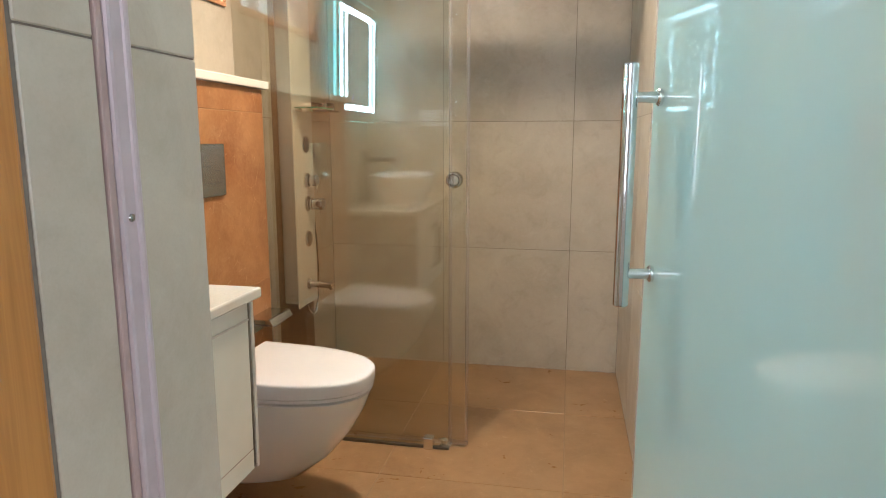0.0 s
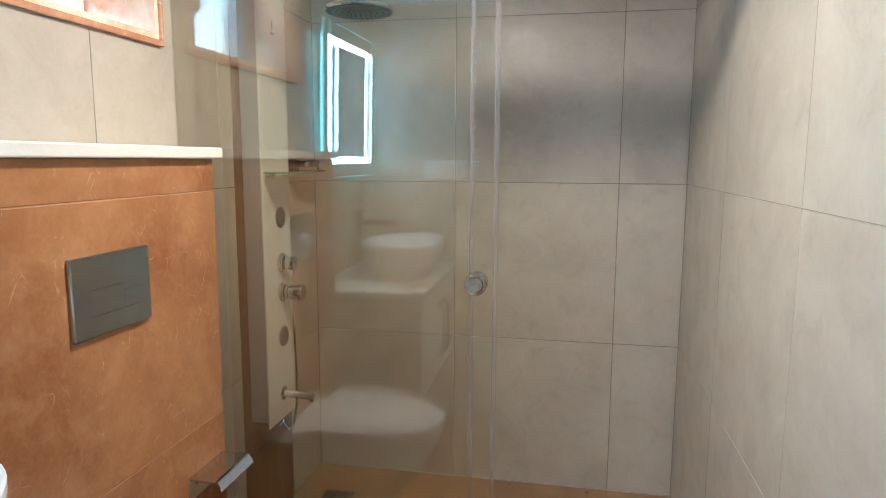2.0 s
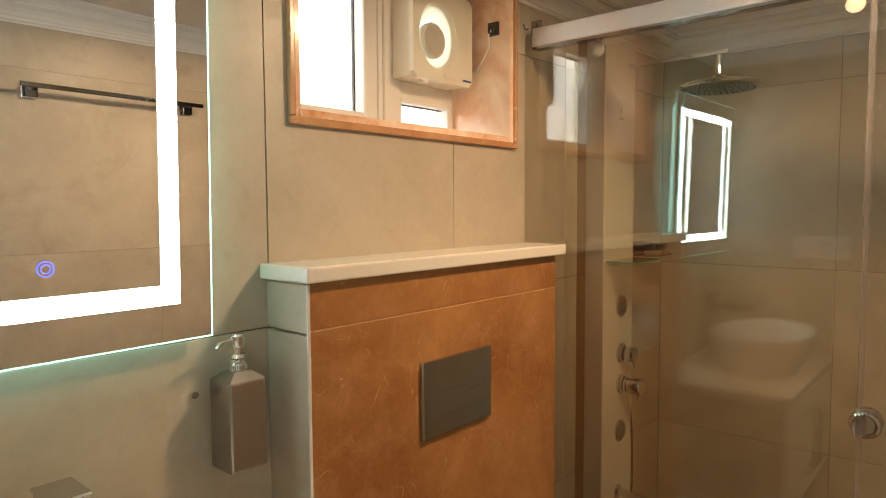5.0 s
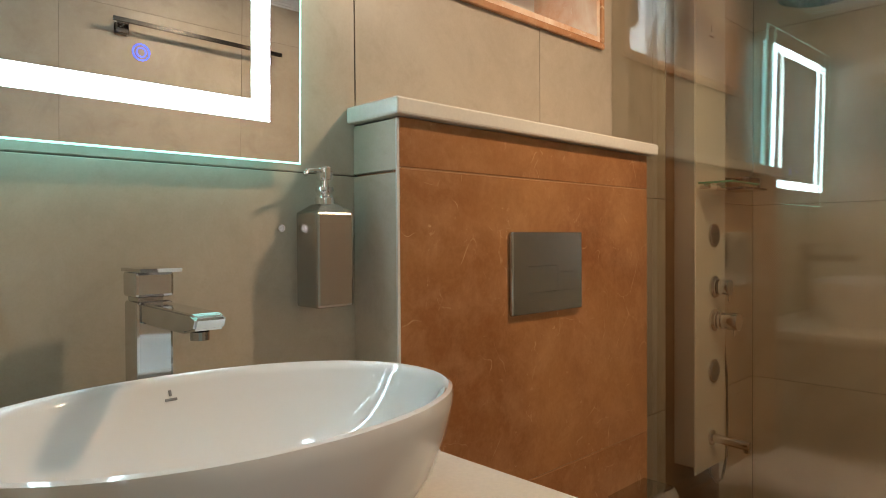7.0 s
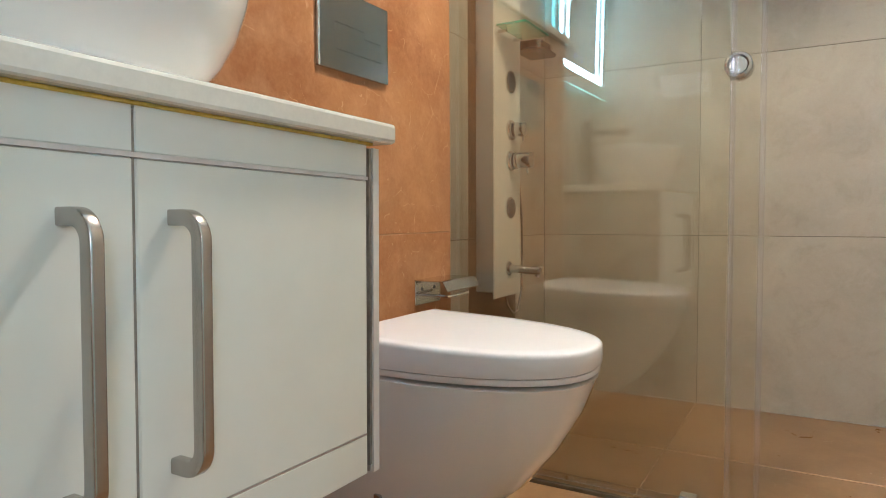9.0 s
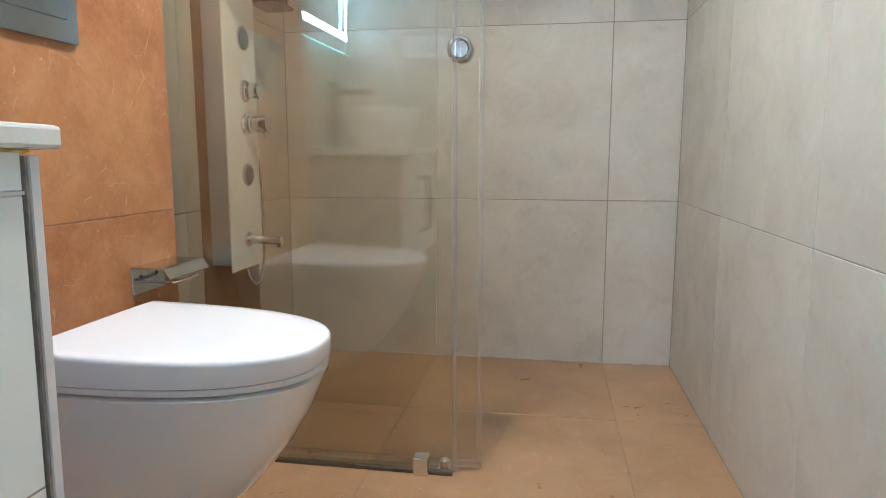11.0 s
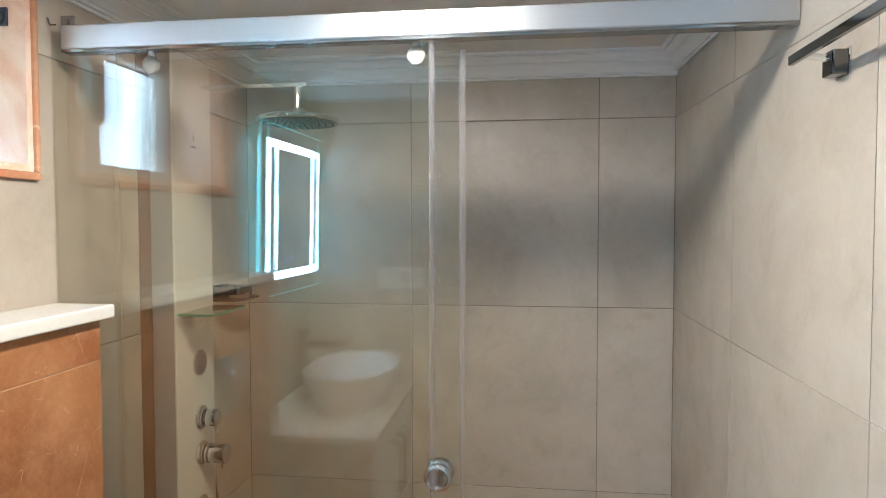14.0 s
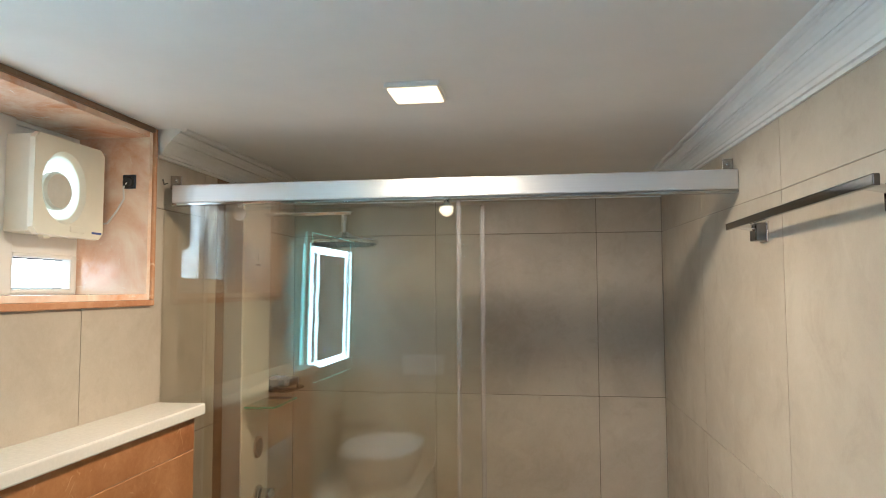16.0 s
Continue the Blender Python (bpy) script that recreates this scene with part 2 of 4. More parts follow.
MIRROR.node_tree.nodes["Principled BSDF"].inputs["Roughness"].default_value = 0.0
for _k in list(MIRROR.node_tree.nodes["Principled BSDF"].inputs["Roughness"].links):
    MIRROR.node_tree.links.remove(_k)
LEDBAND = m_glow("led_band_light", (0.54, 0.85, 1.0), 38.0)
LITEDGE = m_glow("lit_mirror_edge", (0.36, 0.88, 0.82), 3.6)
BACKGLOW = m_glow("mirror_back_light", (0.30, 0.80, 0.86), 10.0)
GUNMETAL = m_plain("dark_polished_metal", (0.20, 0.20, 0.20), 0.12, metal=1.0, spot=0.05, bump=0)
ROLLERGREY = m_plain("grey_roller_plastic", (0.36, 0.35, 0.33), 0.35)
BLUELED = m_glow("blue_touch_light", (0.06, 0.12, 1.0), 3.0)
LAMPGLOW = m_glow("warm_lamp_diffuser", (1.0, 0.72, 0.44), 2.6)
UPVC = m_plain("white_upvc", (0.78, 0.77, 0.73), 0.35, spot=0.02)
GASKET = m_plain("black_gasket", (0.03, 0.035, 0.05), 0.6)
FANWHITE = m_plain("cream_fan_plastic", (0.78, 0.76, 0.64), 0.35, spot=0.02)
FANGREY = m_plain("grey_fan_cover", (0.62, 0.59, 0.51), 0.4)
LOGOBLUE = m_plain("blue_print", (0.05, 0.10, 0.35), 0.5)
PRINT = m_plain("grey_print", (0.20, 0.20, 0.20), 0.5)
BLACK = m_plain("black_plastic", (0.02, 0.02, 0.02), 0.4)
VALVECHROME = m_plain("grey_chrome", (0.63, 0.63, 0.63), 0.05, metal=1.0, spot=0.03, bump=0)
GREENEDGE = m_plain("green_glass_edge", (0.07, 0.36, 0.22), 0.12, spot=0.1, coat=0.8, bump=0)
JETFACE = m_plain("grey_jet_face", (0.24, 0.235, 0.225), 0.4, metal=0.5, spot=0.2, scale=120)
NOZZLE = m_plain("dark_nozzle_face", (0.20, 0.20, 0.20), 0.35, metal=0.7, spot=0.25, scale=160)
SWITCHWHITE = m_plain("white_switch_plastic", (0.82, 0.80, 0.77), 0.3)
LILAC = m_plain("pale_lilac_aluminium", (0.52, 0.43, 0.45), 0.35, metal=0.2, spot=0.06)
# pink-beige colour of the shadow band along the door stop
PINKSHADE = m_plain("pink_beige_shade", (0.42, 0.30, 0.28), 0.5, spot=0.1, scale=25)
THINWHITE = m_plain("thin_translucent_plastic", (0.85, 0.86, 0.78), 0.5)
_tn, _tl = THINWHITE.node_tree.nodes, THINWHITE.node_tree.links
_tr, _mx = _tn.new("ShaderNodeBsdfTranslucent"), _tn.new("ShaderNodeMixShader")
_tr.inputs[0].default_value = (0.88, 0.92, 0.82, 1)
_mx.inputs[0].default_value = 0.42
_tl.new(_tn["Principled BSDF"].outputs[0], _mx.inputs[1])
_tl.new(_tr.outputs[0], _mx.inputs[2])
_tl.new(_mx.outputs[0], _tn["Material Output"].inputs[0])
RUST = m_plain("rust_scuff", (0.20, 0.075, 0.04), 0.8, spot=0.3, scale=200)
WOOD = m_wood()
OUTSIDE = m_glow("bright_outside", (0.86, 0.95, 1.0), 5.0)

# ---- mesh helpers ----
ORIGIN = {}


def thing(name, loc, label, category, group="", kind=""):
    ob = new(name)
    ob.location = loc
    ob.empty_display_size = 0.05
    ORIGIN[ob.name] = Matrix.Translation(loc)
    return tagged(ob, label, category, group, kind)


def part(name, bm, material, parent=None, label="", smooth=False):
    bmesh.ops.recalc_face_normals(bm, faces=bm.faces)
    me = bpy.data.meshes.new(name)
    bm.to_mesh(me)
    bm.free()
    me.materials.append(material)
    if smooth:
        for f in me.polygons:
            f.use_smooth = True
        me.set_sharp_from_angle(angle=radians(38))
    ob = new(name, me)
    if parent is not None:
        ob.parent = parent
        if parent.name in ORIGIN:
            ob.matrix_parent_inverse = ORIGIN[parent.name].inverted()
    if label:
        ob["label"] = label
    return ob


def block(x0, x1, y0, y1, z0, z1, bevel=0.0, seg=2, bm=None):
    bm = bm or bmesh.new()
    r = bmesh.ops.create_cube(bm, size=1)
    for v in r["verts"]:
        v.co = Vector(((x0 + x1) / 2 + v.co.x * (x1 - x0), (y0 + y1) / 2 + v.co.y * (y1 - y0), (z0 + z1) / 2 + v.co.z * (z1 - z0)))
    if bevel:
        edges = {e for v in r["verts"] for e in v.link_edges}
        bmesh.ops.bevel(bm, geom=list(edges), offset=bevel, segments=seg, affect='EDGES', profile=0.5)
    return bm


def lathe(rings, base, axis, n=32, bm=None):
    """A turned shape: rings of (distance along the axis, radius)."""
    bm = bm or bmesh.new()
    q = Vector((0, 0, 1)).rotation_difference(Vector(axis).normalized())
    loops = []
    for d, r in rings:
        loops.append([bm.verts.new(Vector(base) + q @ Vector((r * math.cos(2 * math.pi * i / n), r * math.sin(2 * math.pi * i / n), d))) for i in range(n)])
    for a, b in zip(loops, loops[1:]):
        for i in range(n):
            bm.faces.new((a[i], a[(i + 1) % n], b[(i + 1) % n], b[i]))
    bm.faces.new(loops[0][::-1])
    bm.faces.new(loops[-1])
    return bm


def rod(a, b, r, n=20, bevel=0.0, bm=None):
    a, b = Vector(a), Vector(b)
    d = (b - a).length
    e = min(bevel, r * 0.8)
    rings = [(0, r - e), (e, r), (d - e, r), (d, r - e)] if e else [(0, r), (d, r)]
    return lathe(rings, a, b - a, n, bm)


def loft(loops, bm=None, cap=True):
    bm = bm or bmesh.new()
    vs = [[bm.verts.new(p) for p in lp] for lp in loops]
    n = len(vs[0])
    for a, b in zip(vs, vs[1:]):
        for i in range(n):
            bm.faces.new((a[i], a[(i + 1) % n], b[(i + 1) % n], b[i]))
    if cap:
        bm.faces.new(vs[0][::-1])
        bm.faces.new(vs[-1])
    return bm


def sweep(path, w, h=None, n=12, up=(0, 0, 1), bm=None, square=False):
    """A tube or flat bar along a path of points."""
    h = h or w
    pts = [Vector(p) for p in path]
    loops = []
    for i, p in enumerate(pts):
        t = (pts[min(i + 1, len(pts) - 1)] - pts[max(i - 1, 0)]).normalized()
        s = t.cross(Vector(up))
        s = s.normalized() if s.length > 1e-4 else Vector((1, 0, 0))
        u = s.cross(t).normalized()
        ring = []
        for k in range(n):
            a = 2 * math.pi * (k + 0.5) / n
            c, d = math.cos(a), math.sin(a)
            if square:
                e = 0.28
                c, d = math.copysign(abs(c) ** e, c), math.copysign(abs(d) ** e, d)
            ring.append(p + s * (c * w / 2) + u * (d * h / 2))
        loops.append(ring)
    return loft(loops, bm)


def arc(centre, u, v, r, a0, a1, n=8):
    c, u, v = Vector(centre), Vector(u), Vector(v)
    return [c + u * (r * math.cos(radians(a0 + (a1 - a0) * i / n))) + v * (r * math.sin(radians(a0 + (a1 - a0) * i / n))) for i in range(n + 1)]


def prism(outline, vec, bm=None):
    return loft([[Vector(p) for p in outline], [Vector(p) + Vector(vec) for p in outline]], bm)


# ---- plan ----
XL, XR, YB, YD, ZC = -0.910, 0.562, 3.419, 0.880, 2.080   # walls, door wall's inner face, ceiling
XBOX, YBOX0, YBOX1, ZBOX = -0.788, 1.622, 2.425, 1.360    # cistern box
WY0, WY1, WZ0, WZ1 = 1.690, 2.400, 1.630, 2.066           # window opening
JX = -0.100                                               # door opening, one side
TH = 0.010                                                # tile thickness
YG1, YG2 = 2.462, 2.500                                   # fixed pane and sliding pane
JOINTS_Z = (0.0, 0.614, 1.242, 1.872, ZC)


def setting(name, bm, material, label, category):
    return tagged(part(name, bm, material), label, category, kind="structure")


floor = setting("floor", block(-1.15, 0.80, 0.45, 3.65, -0.15, -0.0015), PALE_GROUT, "floor of brown marble tiles with pale joints", "floor")
ceiling = setting("ceiling", block(-1.15, 0.80, 0.55, 3.65, ZC, ZC + 0.12), PAINT, "white painted plaster ceiling", "ceiling")
wall_back = setting("wall_back", block(XL - 0.2, XR + 0.2, YB + 0.002, YB + 0.2, -TH, ZC), GROUT, "shower wall of large beige cement tiles", "wall")
wall_right = setting("wall_right", block(XR + 0.002, XR + 0.2, 0.62, YB + TH, -TH, ZC), MIDGROUT, "long wall of large beige cement tiles", "wall")
_b = block(XL - 0.245, XL - 0.002, 0.62, WY0, -TH, ZC)
block(XL - 0.245, XL - 0.002, WY1, YB + TH, -TH, ZC, bm=_b)
block(XL - 0.245, XL - 0.002, WY0, WY1, -TH, WZ0, bm=_b)
wall_left = setting("wall_left", _b, GROUT, "beige tiled wall with a marble framed window", "wall")
_b = block(XL - TH, JX - 0.002, 0.62, YD - 0.002, -TH, ZC)
block(JX - TH, XR + TH, 0.62, YD - 0.002, 2.04, ZC, bm=_b)
wall_front = setting("wall_front", _b, GROUT, "tiled wall beside the door opening", "wall")

# the next room, plain walls only
_b = block(-1.6, 2.2, -2.2, -2.0, -0.15, 2.7)
block(-1.8, -1.6, -2.2, 0.62, -0.15, 2.7, bm=_b)
block(2.2, 2.4, -2.2, 0.62, -0.15, 2.7, bm=_b)
block(-1.6, JX - 0.06, 0.58, 0.61, -0.15, 2.7, bm=_b)
block(XR + 0.06, 2.2, 0.58, 0.61, -0.15, 2.7, bm=_b)
block(JX - 0.06, XR + 0.06, 0.58, 0.61, 2.10, 2.7, bm=_b)
setting("wall_next_room", _b, WALLPAINT, "plain pale painted walls of the next room", "wall")
setting("ceiling_next_room", block(-1.8, 2.4, -2.2, 0.55, 2.7, 2.8), PAINT, "plain white ceiling of the next room", "ceiling")
setting("floor_next_room", block(-1.8, 2.4, -2.2, 0.45, -0.15, -0.004), FLOOR, "plain brown floor of the next room", "floor")

# ---- cornice ----
def cornice(name, a, b, out, wide=(0.086, 0.086), deep=(0.074, 0.074)):
    """Plaster moulding along the ceiling from a to b; out points into the room, width and depth may taper."""
    prof = [(0, 1), (0.10, 1), (0.10, 0.91), (0.13, 0.91), (0.13, 0.93), (0.22, 0.92), (0.22, 0.82), (0.25, 0.80), (0.31, 0.64), (0.40, 0.52), (0.50, 0.44),
            (0.50, 0.37), (0.54, 0.37), (0.62, 0.26), (0.72, 0.19), (0.80, 0.16), (0.80, 0.07), (0.85, 0.07), (0.85, 0.12), (0.96, 0.12), (1, 0.08), (1, 0), (0, 0)]
    a, b, out = Vector(a), Vector(b), Vector(out)
    ends = [[p + out * (o * w) + Vector((0, 0, -d * h)) for o, d in prof] for p, w, h in ((a, wide[0], deep[0]), (b, wide[1], deep[1]))]
    return tagged(part(name, loft(ends), PLASTER), "white moulded plaster cornice below the ceiling", "cornice", kind="structure")


cornice("cornice_back", (XL, YB, ZC), (XR, YB, ZC), (0, -1, 0))
cornice("cornice_right", (XR, YB, ZC), (XR, YD, ZC), (-1, 0, 0), (0.068, 0.045), (0.062, 0.122))
cornice("cornice_left", (XL, YB, ZC), (XL, WY1 + 0.02, ZC), (1, 0, 0))

# ---- cistern box ----
cistern_box = tagged(part("cistern_box", block(XL, XBOX - 0.0012, YBOX0 + 0.010, YBOX1 - 0.002, 0, ZBOX - 0.03), ORANGEJOINT),
                     "half-height boxed wall clad in orange marble", "half wall", kind="structure")
for z0, z1 in ((0.0, 0.6455), (0.647, 1.2475), (1.249, ZBOX - 0.029)):
    part("marble_slab", block(XBOX - 0.014, XBOX, YBOX0 + 0.004, YBOX1, z0, z1, 0.0015, 1), ORANGE, cistern_box, "orange marble slab with pale veins")
for z0, z1 in ((0.0, 0.612), (0.616, 1.240), (1.244, ZBOX - 0.032)):
    part("side_tile", block(XL + 0.002, XBOX - 0.003, YBOX0, YBOX0 + 0.012, z0, z1, 0.0015, 1), TILE, cistern_box, "beige tile")
part("corner_strip", block(XBOX - 0.003, XBOX + 0.001, YBOX0 - 0.001, YBOX0 + 0.004, 0, ZBOX - 0.032), STRIP, cistern_box, "grey metal corner strip")
ledge = tagged(part("ledge", block(XL + 0.001, XBOX + 0.018, YBOX0 - 0.014, YBOX1 + 0.024, ZBOX - 0.028, ZBOX, 0.004), QUARTZ),
               "white quartz ledge on the orange half wall", "ledge", kind="structure")

# ---- window ----
window_1 = thing("window_1", (XL, 2.04, WZ0), "white plastic window in a pink marble reveal", "window", kind="structure")
XW = -1.105
part("sill", block(XW - 0.02, XL + 0.006, WY0 + 0.012, WY1 - 0.012, WZ0, WZ0 + 0.014), REVEAL, window_1, "pink orange marble sill")
part("jamb", block(XW - 0.02, XL + 0.004, WY1 - 0.014, WY1, WZ0, WZ1), REVEAL, window_1, "veined pink orange marble")
part("jamb", block(XW - 0.02, XL + 0.004, WY0, WY0 + 0.014, WZ0, WZ1), REVEAL, window_1, "veined pink orange marble")
part("lintel", block(XW - 0.02, XL + 0.004, WY0 + 0.014, WY1 - 0.014, WZ1 - 0.014, WZ1), REVEAL, window_1, "veined pink orange marble")
_t = 0.012
part("trim", block(XL, XL + _t, WY0 - 0.014, WY1 + 0.012, WZ0 - 0.016, WZ0 - 0.0005, 0.003), TRIMSTONE, window_1, "rounded marble edging")
part("trim", block(XL, XL + _t, WY0 - 0.014, WY0 - 0.0005, WZ0, ZC - 0.002, 0.003), TRIMSTONE, window_1)
part("trim", block(XL, XL + _t, WY1 + 0.0005, WY1 + 0.012, WZ0, ZC - 0.002, 0.003), TRIMSTONE, window_1)
part("trim", block(XL, XL + _t, WY0, WY1, WZ1 + 0.0005, ZC - 0.001, 0.002), BROWNBAND, window_1, "dark marble edging")


def ring_frame(y0, y1, z0, z1, wy, wz, x0, x1, bevel=0.003):
    bm = block(x0, x1, y0, y0 + wy, z0, z1, bevel)
    block(x0, x1, y1 - wy, y1, z0, z1, bevel, bm=bm)
    block(x0, x1, y0 + wy - 0.001, y1 - wy + 0.001, z0, z0 + wz, bevel, bm=bm)
    block(x0, x1, y0 + wy - 0.001, y1 - wy + 0.001, z1 - wz, z1, bevel, bm=bm)
    return bm


fy0, fy1, fz0, fz1 = WY0 + 0.014, WY1 - 0.014, WZ0 + 0.014, WZ1 - 0.014
part("frame", ring_frame(fy0, fy1, fz0, fz1, 0.022, 0.012, XW - 0.05, XW), UPVC, window_1, "white plastic frame")
part("mullion", block(XW - 0.05, XW + 0.012, 2.084, 2.162, fz0, fz1, 0.004), UPVC, window_1, "white plastic mullion")
part("seal_strip", block(XW + 0.012, XW + 0.014, 2.098, 2.104, fz0, fz1), STRIP, window_1, "grey seal")
sash = part("sash", ring_frame(fy0 + 0.02, 2.084, fz0 + 0.01, fz1 - 0.01, 0.045, 0.038, XW - 0.045, XW + 0.010, 0.006), UPVC, window_1, "white casement sash")
part("gasket", ring_frame(fy0 + 0.055, 2.042, fz0 + 0.047, fz1 - 0.047, 0.005, 0.005, XW - 0.034, XW - 0.026, 0), GASKET, sash, "black rubber gasket")
part("pane", block(XW - 0.032, XW - 0.028, fy0 + 0.058, 2.038, fz0 + 0.05, fz1 - 0.05), CLEAR, sash).visible_shadow = False
part("fixed_rail", block(XW - 0.045, XW + 0.002, 2.162, 2.384, 1.742, 1.790, 0.004), UPVC, window_1, "white plastic rail")
part("fixed_frame", ring_frame(2.158, 2.385, fz0 + 0.002, 1.745, 0.018, 0.012, XW - 0.045, XW + 0.002, 0.004), UPVC, window_1, "white plastic frame")
part("gasket", ring_frame(2.172, 2.372, fz0 + 0.012, 1.735, 0.004, 0.004, XW - 0.034, XW - 0.024, 0), GASKET, window_1, "black rubber gasket")
part("pane", block(XW - 0.032, XW - 0.028, 2.172, 2.372, fz0 + 0.012, 1.735), CLEAR, window_1).visible_shadow = False
_b = block(XW - 0.04, XW - 0.006, 2.336, 2.385, 1.790, fz1)
block(XW - 0.04, XW - 0.006, 2.162, 2.336, 2.004, fz1, bm=_b)
part("fan_board", _b, UPVC, window_1, "white board beside the fan")
tagged(part("backdrop", block(-3.02, -3.0, -1.5, 6.5, -0.15, 4.5), OUTSIDE), "bright overcast daylight outside the window", "backdrop", kind="structure")

# ---- extractor fan ----
fan = thing("exhaust_fan", (XW, 2.22, 1.78), "cream plastic exhaust fan mounted in the window", "fan")
_fy0, _fy1, _fz0, _fz1, _fx = 2.108, 2.346, 1.781, 2.014, -1.010
part("housing", ring_frame(_fy0 + 0.006, _fy1 - 0.006, _fz0 + 0.006, _fz1 - 0.006, 0.008, 0.008, XW - 0.006, _fx - 0.012, 0.002), FANWHITE, fan)
_c, _m = Vector((0, 2.205, 1.896)), 48
_bm = bmesh.new()
_out, _rim, _lip, _back = [], [], [], []
for i in range(_m):
    a = 2 * math.pi * (i + 0.5) / _m
    c, s = math.cos(a), math.sin(a)
    k = min(1 / max(abs(c), 1e-6), 1 / max(abs(s), 1e-6))
    _back.append(_bm.verts.new((_fx - 0.013, 2.227 + c * k * 0.119, 1.8975 + s * k * 0.1165)))
    _out.append(_bm.verts.new((_fx - 0.001, 2.227 + c * k * 0.117, 1.8975 + s * k * 0.1145)))
    _rim.append(_bm.verts.new((_fx, _c.y + c * 0.073, _c.z + s * 0.086)))
    _lip.append(_bm.verts.new((_fx - 0.012, _c.y + c * 0.064, _c.z + s * 0.076)))
for A, B in ((_back, _out), (_out, _rim), (_rim, _lip)):
    for i in range(_m):
        _bm.faces.new((A[i], A[(i + 1) % _m], B[(i + 1) % _m], B[i]))
part("front_cover", _bm, FANWHITE, fan, smooth=True)
_bm = bmesh.new()
_va = [[_bm.verts.new((x, _c.y + a * math.cos(2 * math.pi * i / _m), _c.z + b * math.sin(2 * math.pi * i / _m))) for i in range(_m)] for x, a, b in ((_fx - 0.011, 0.0645, 0.0765), (_fx - 0.022, 0.058, 0.068), (_fx - 0.034, 0.040, 0.050))]
for A, B in zip(_va, _va[1:]):
    for i in range(_m):
        _bm.faces.new((A[i], A[(i + 1) % _m], B[(i + 1) % _m], B[i]))
part("vent_ring", _bm, THINWHITE, fan, "thin white vent ring with daylight behind it", True)
part("centre_disc", lathe([(0, 0.046), (0.014, 0.046), (0.020, 0.040), (0.021, 0.0005)], (_fx - 0.036, 2.208, 1.890), (1, 0, 0)), FANGREY, fan, "grey round centre disc", True)
part("shutter_tab", block(_fx - 0.004, _fx + 0.002, 2.225, 2.275, _fz0 + 0.012, _fz0 + 0.028, 0.002), FANWHITE, fan)
part("printed_mark", block(_fx - 0.002, _fx + 0.0012, 2.302, 2.336, _fz0 + 0.014, _fz0 + 0.019), LOGOBLUE, fan, "small blue printed mark")
part("bottom_clip", block(_fx - 0.03, _fx - 0.015, 2.16, 2.18, _fz0 - 0.006, _fz0 + 0.004, 0.002), FANWHITE, fan)
part("power_cord", sweep([(-1.06, 2.346, 1.84), (-1.04, 2.365, 1.825), (-1.01, 2.360, 1.828), (-0.985, 2.361, 1.86), (-0.966, 2.361, 1.89), (-0.966, 2.358, 1.920), (-0.956, 2.362, 1.936)], 0.005), SWITCHWHITE, fan, "white cord", True)
outlet = thing("cord_outlet", (-0.960, 2.386, 1.936), "small square black cord outlet in the marble reveal", "outlet")
part("plate", block(-0.978, -0.942, 2.382, 2.387, 1.918, 1.954, 0.001, 1), GASKET, outlet)
part("grommet", lathe([(0, 0.015), (0.004, 0.015), (0.006, 0.012), (0.003, 0.007), (0.003, 0.001)], (-0.960, 2.382, 1.934), (0, -1, 0), 24), BLACK, outlet, "round black rubber grommet", True)
fan.location = (XW - 0.006, 2.24, 1.78)

# ---- ceiling lamp ----
ceiling_lamp = thing("ceiling_lamp", (-0.163, 2.185, ZC), "square surface-mounted warm white ceiling lamp, lit", "ceiling lamp")
part("frame", block(-0.221, -0.105, 2.127, 2.243, ZC - 0.012, ZC, 0.003), SWITCHWHITE, ceiling_lamp)
part("diffuser", block(-0.215, -0.111, 2.133, 2.237, ZC - 0.0155, ZC - 0.0115, 0.001, 1), LAMPGLOW, ceiling_lamp, "glowing warm white diffuser")

# ---- shower screen ----
X0, XFIX, XSL = XL + 0.002, -0.110, -0.052
screen = thing("shower_screen", (XL, YG1, 0), "frameless clear glass shower screen with a sliding door", "shower screen")
part("fixed_pane", block(X0, XFIX, YG1 - 0.004, YG1 + 0.004, 0.012, 1.885, 0.0008, 1), CLEAR, screen, "clear fixed glass pane")
part("edge_seal", block(XFIX - 0.002, XFIX + 0.009, YG1 - 0.006, YG1 + 0.006, 0.012, 1.880, 0.003), PLASTICSEAL, screen, "clear plastic edge seal").visible_shadow = False
part("floor_channel", block(X0, XFIX, YG1 - 0.007, YG1 + 0.007, 0.0, 0.011, 0.002), BRONZE, screen, "dark metal floor channel")
sliding = part("sliding_pane", block(-0.800, XSL - 0.002, YG2 - 0.004, YG2 + 0.004, 0.020, 1.870, 0.0008, 1), CLEAR, screen, "clear sliding glass door, pushed open")
part("edge_seal", block(XSL - 0.004, XSL + 0.008, YG2 - 0.006, YG2 + 0.006, 0.020, 1.870, 0.003), PLASTICSEAL, sliding, "clear plastic edge seal").visible_shadow = False
part("bottom_sweep", rod((-0.800, YG2, 0.014), (XSL + 0.008, YG2, 0.014), 0.009, 14, 0.005), PLASTICSEAL, sliding, "clear plastic bottom sweep", True)
knob = part("knob", lathe([(0, 0.020), (0.004, 0.027), (0.014, 0.029), (0.018, 0.027), (0.020, 0.022), (0.014, 0.018), (0.013, 0.001)], (-0.099, YG2 - 0.005, 1.013), (0, -1, 0), 40), KNOBSTEEL, sliding, "round steel finger-pull knob", True)
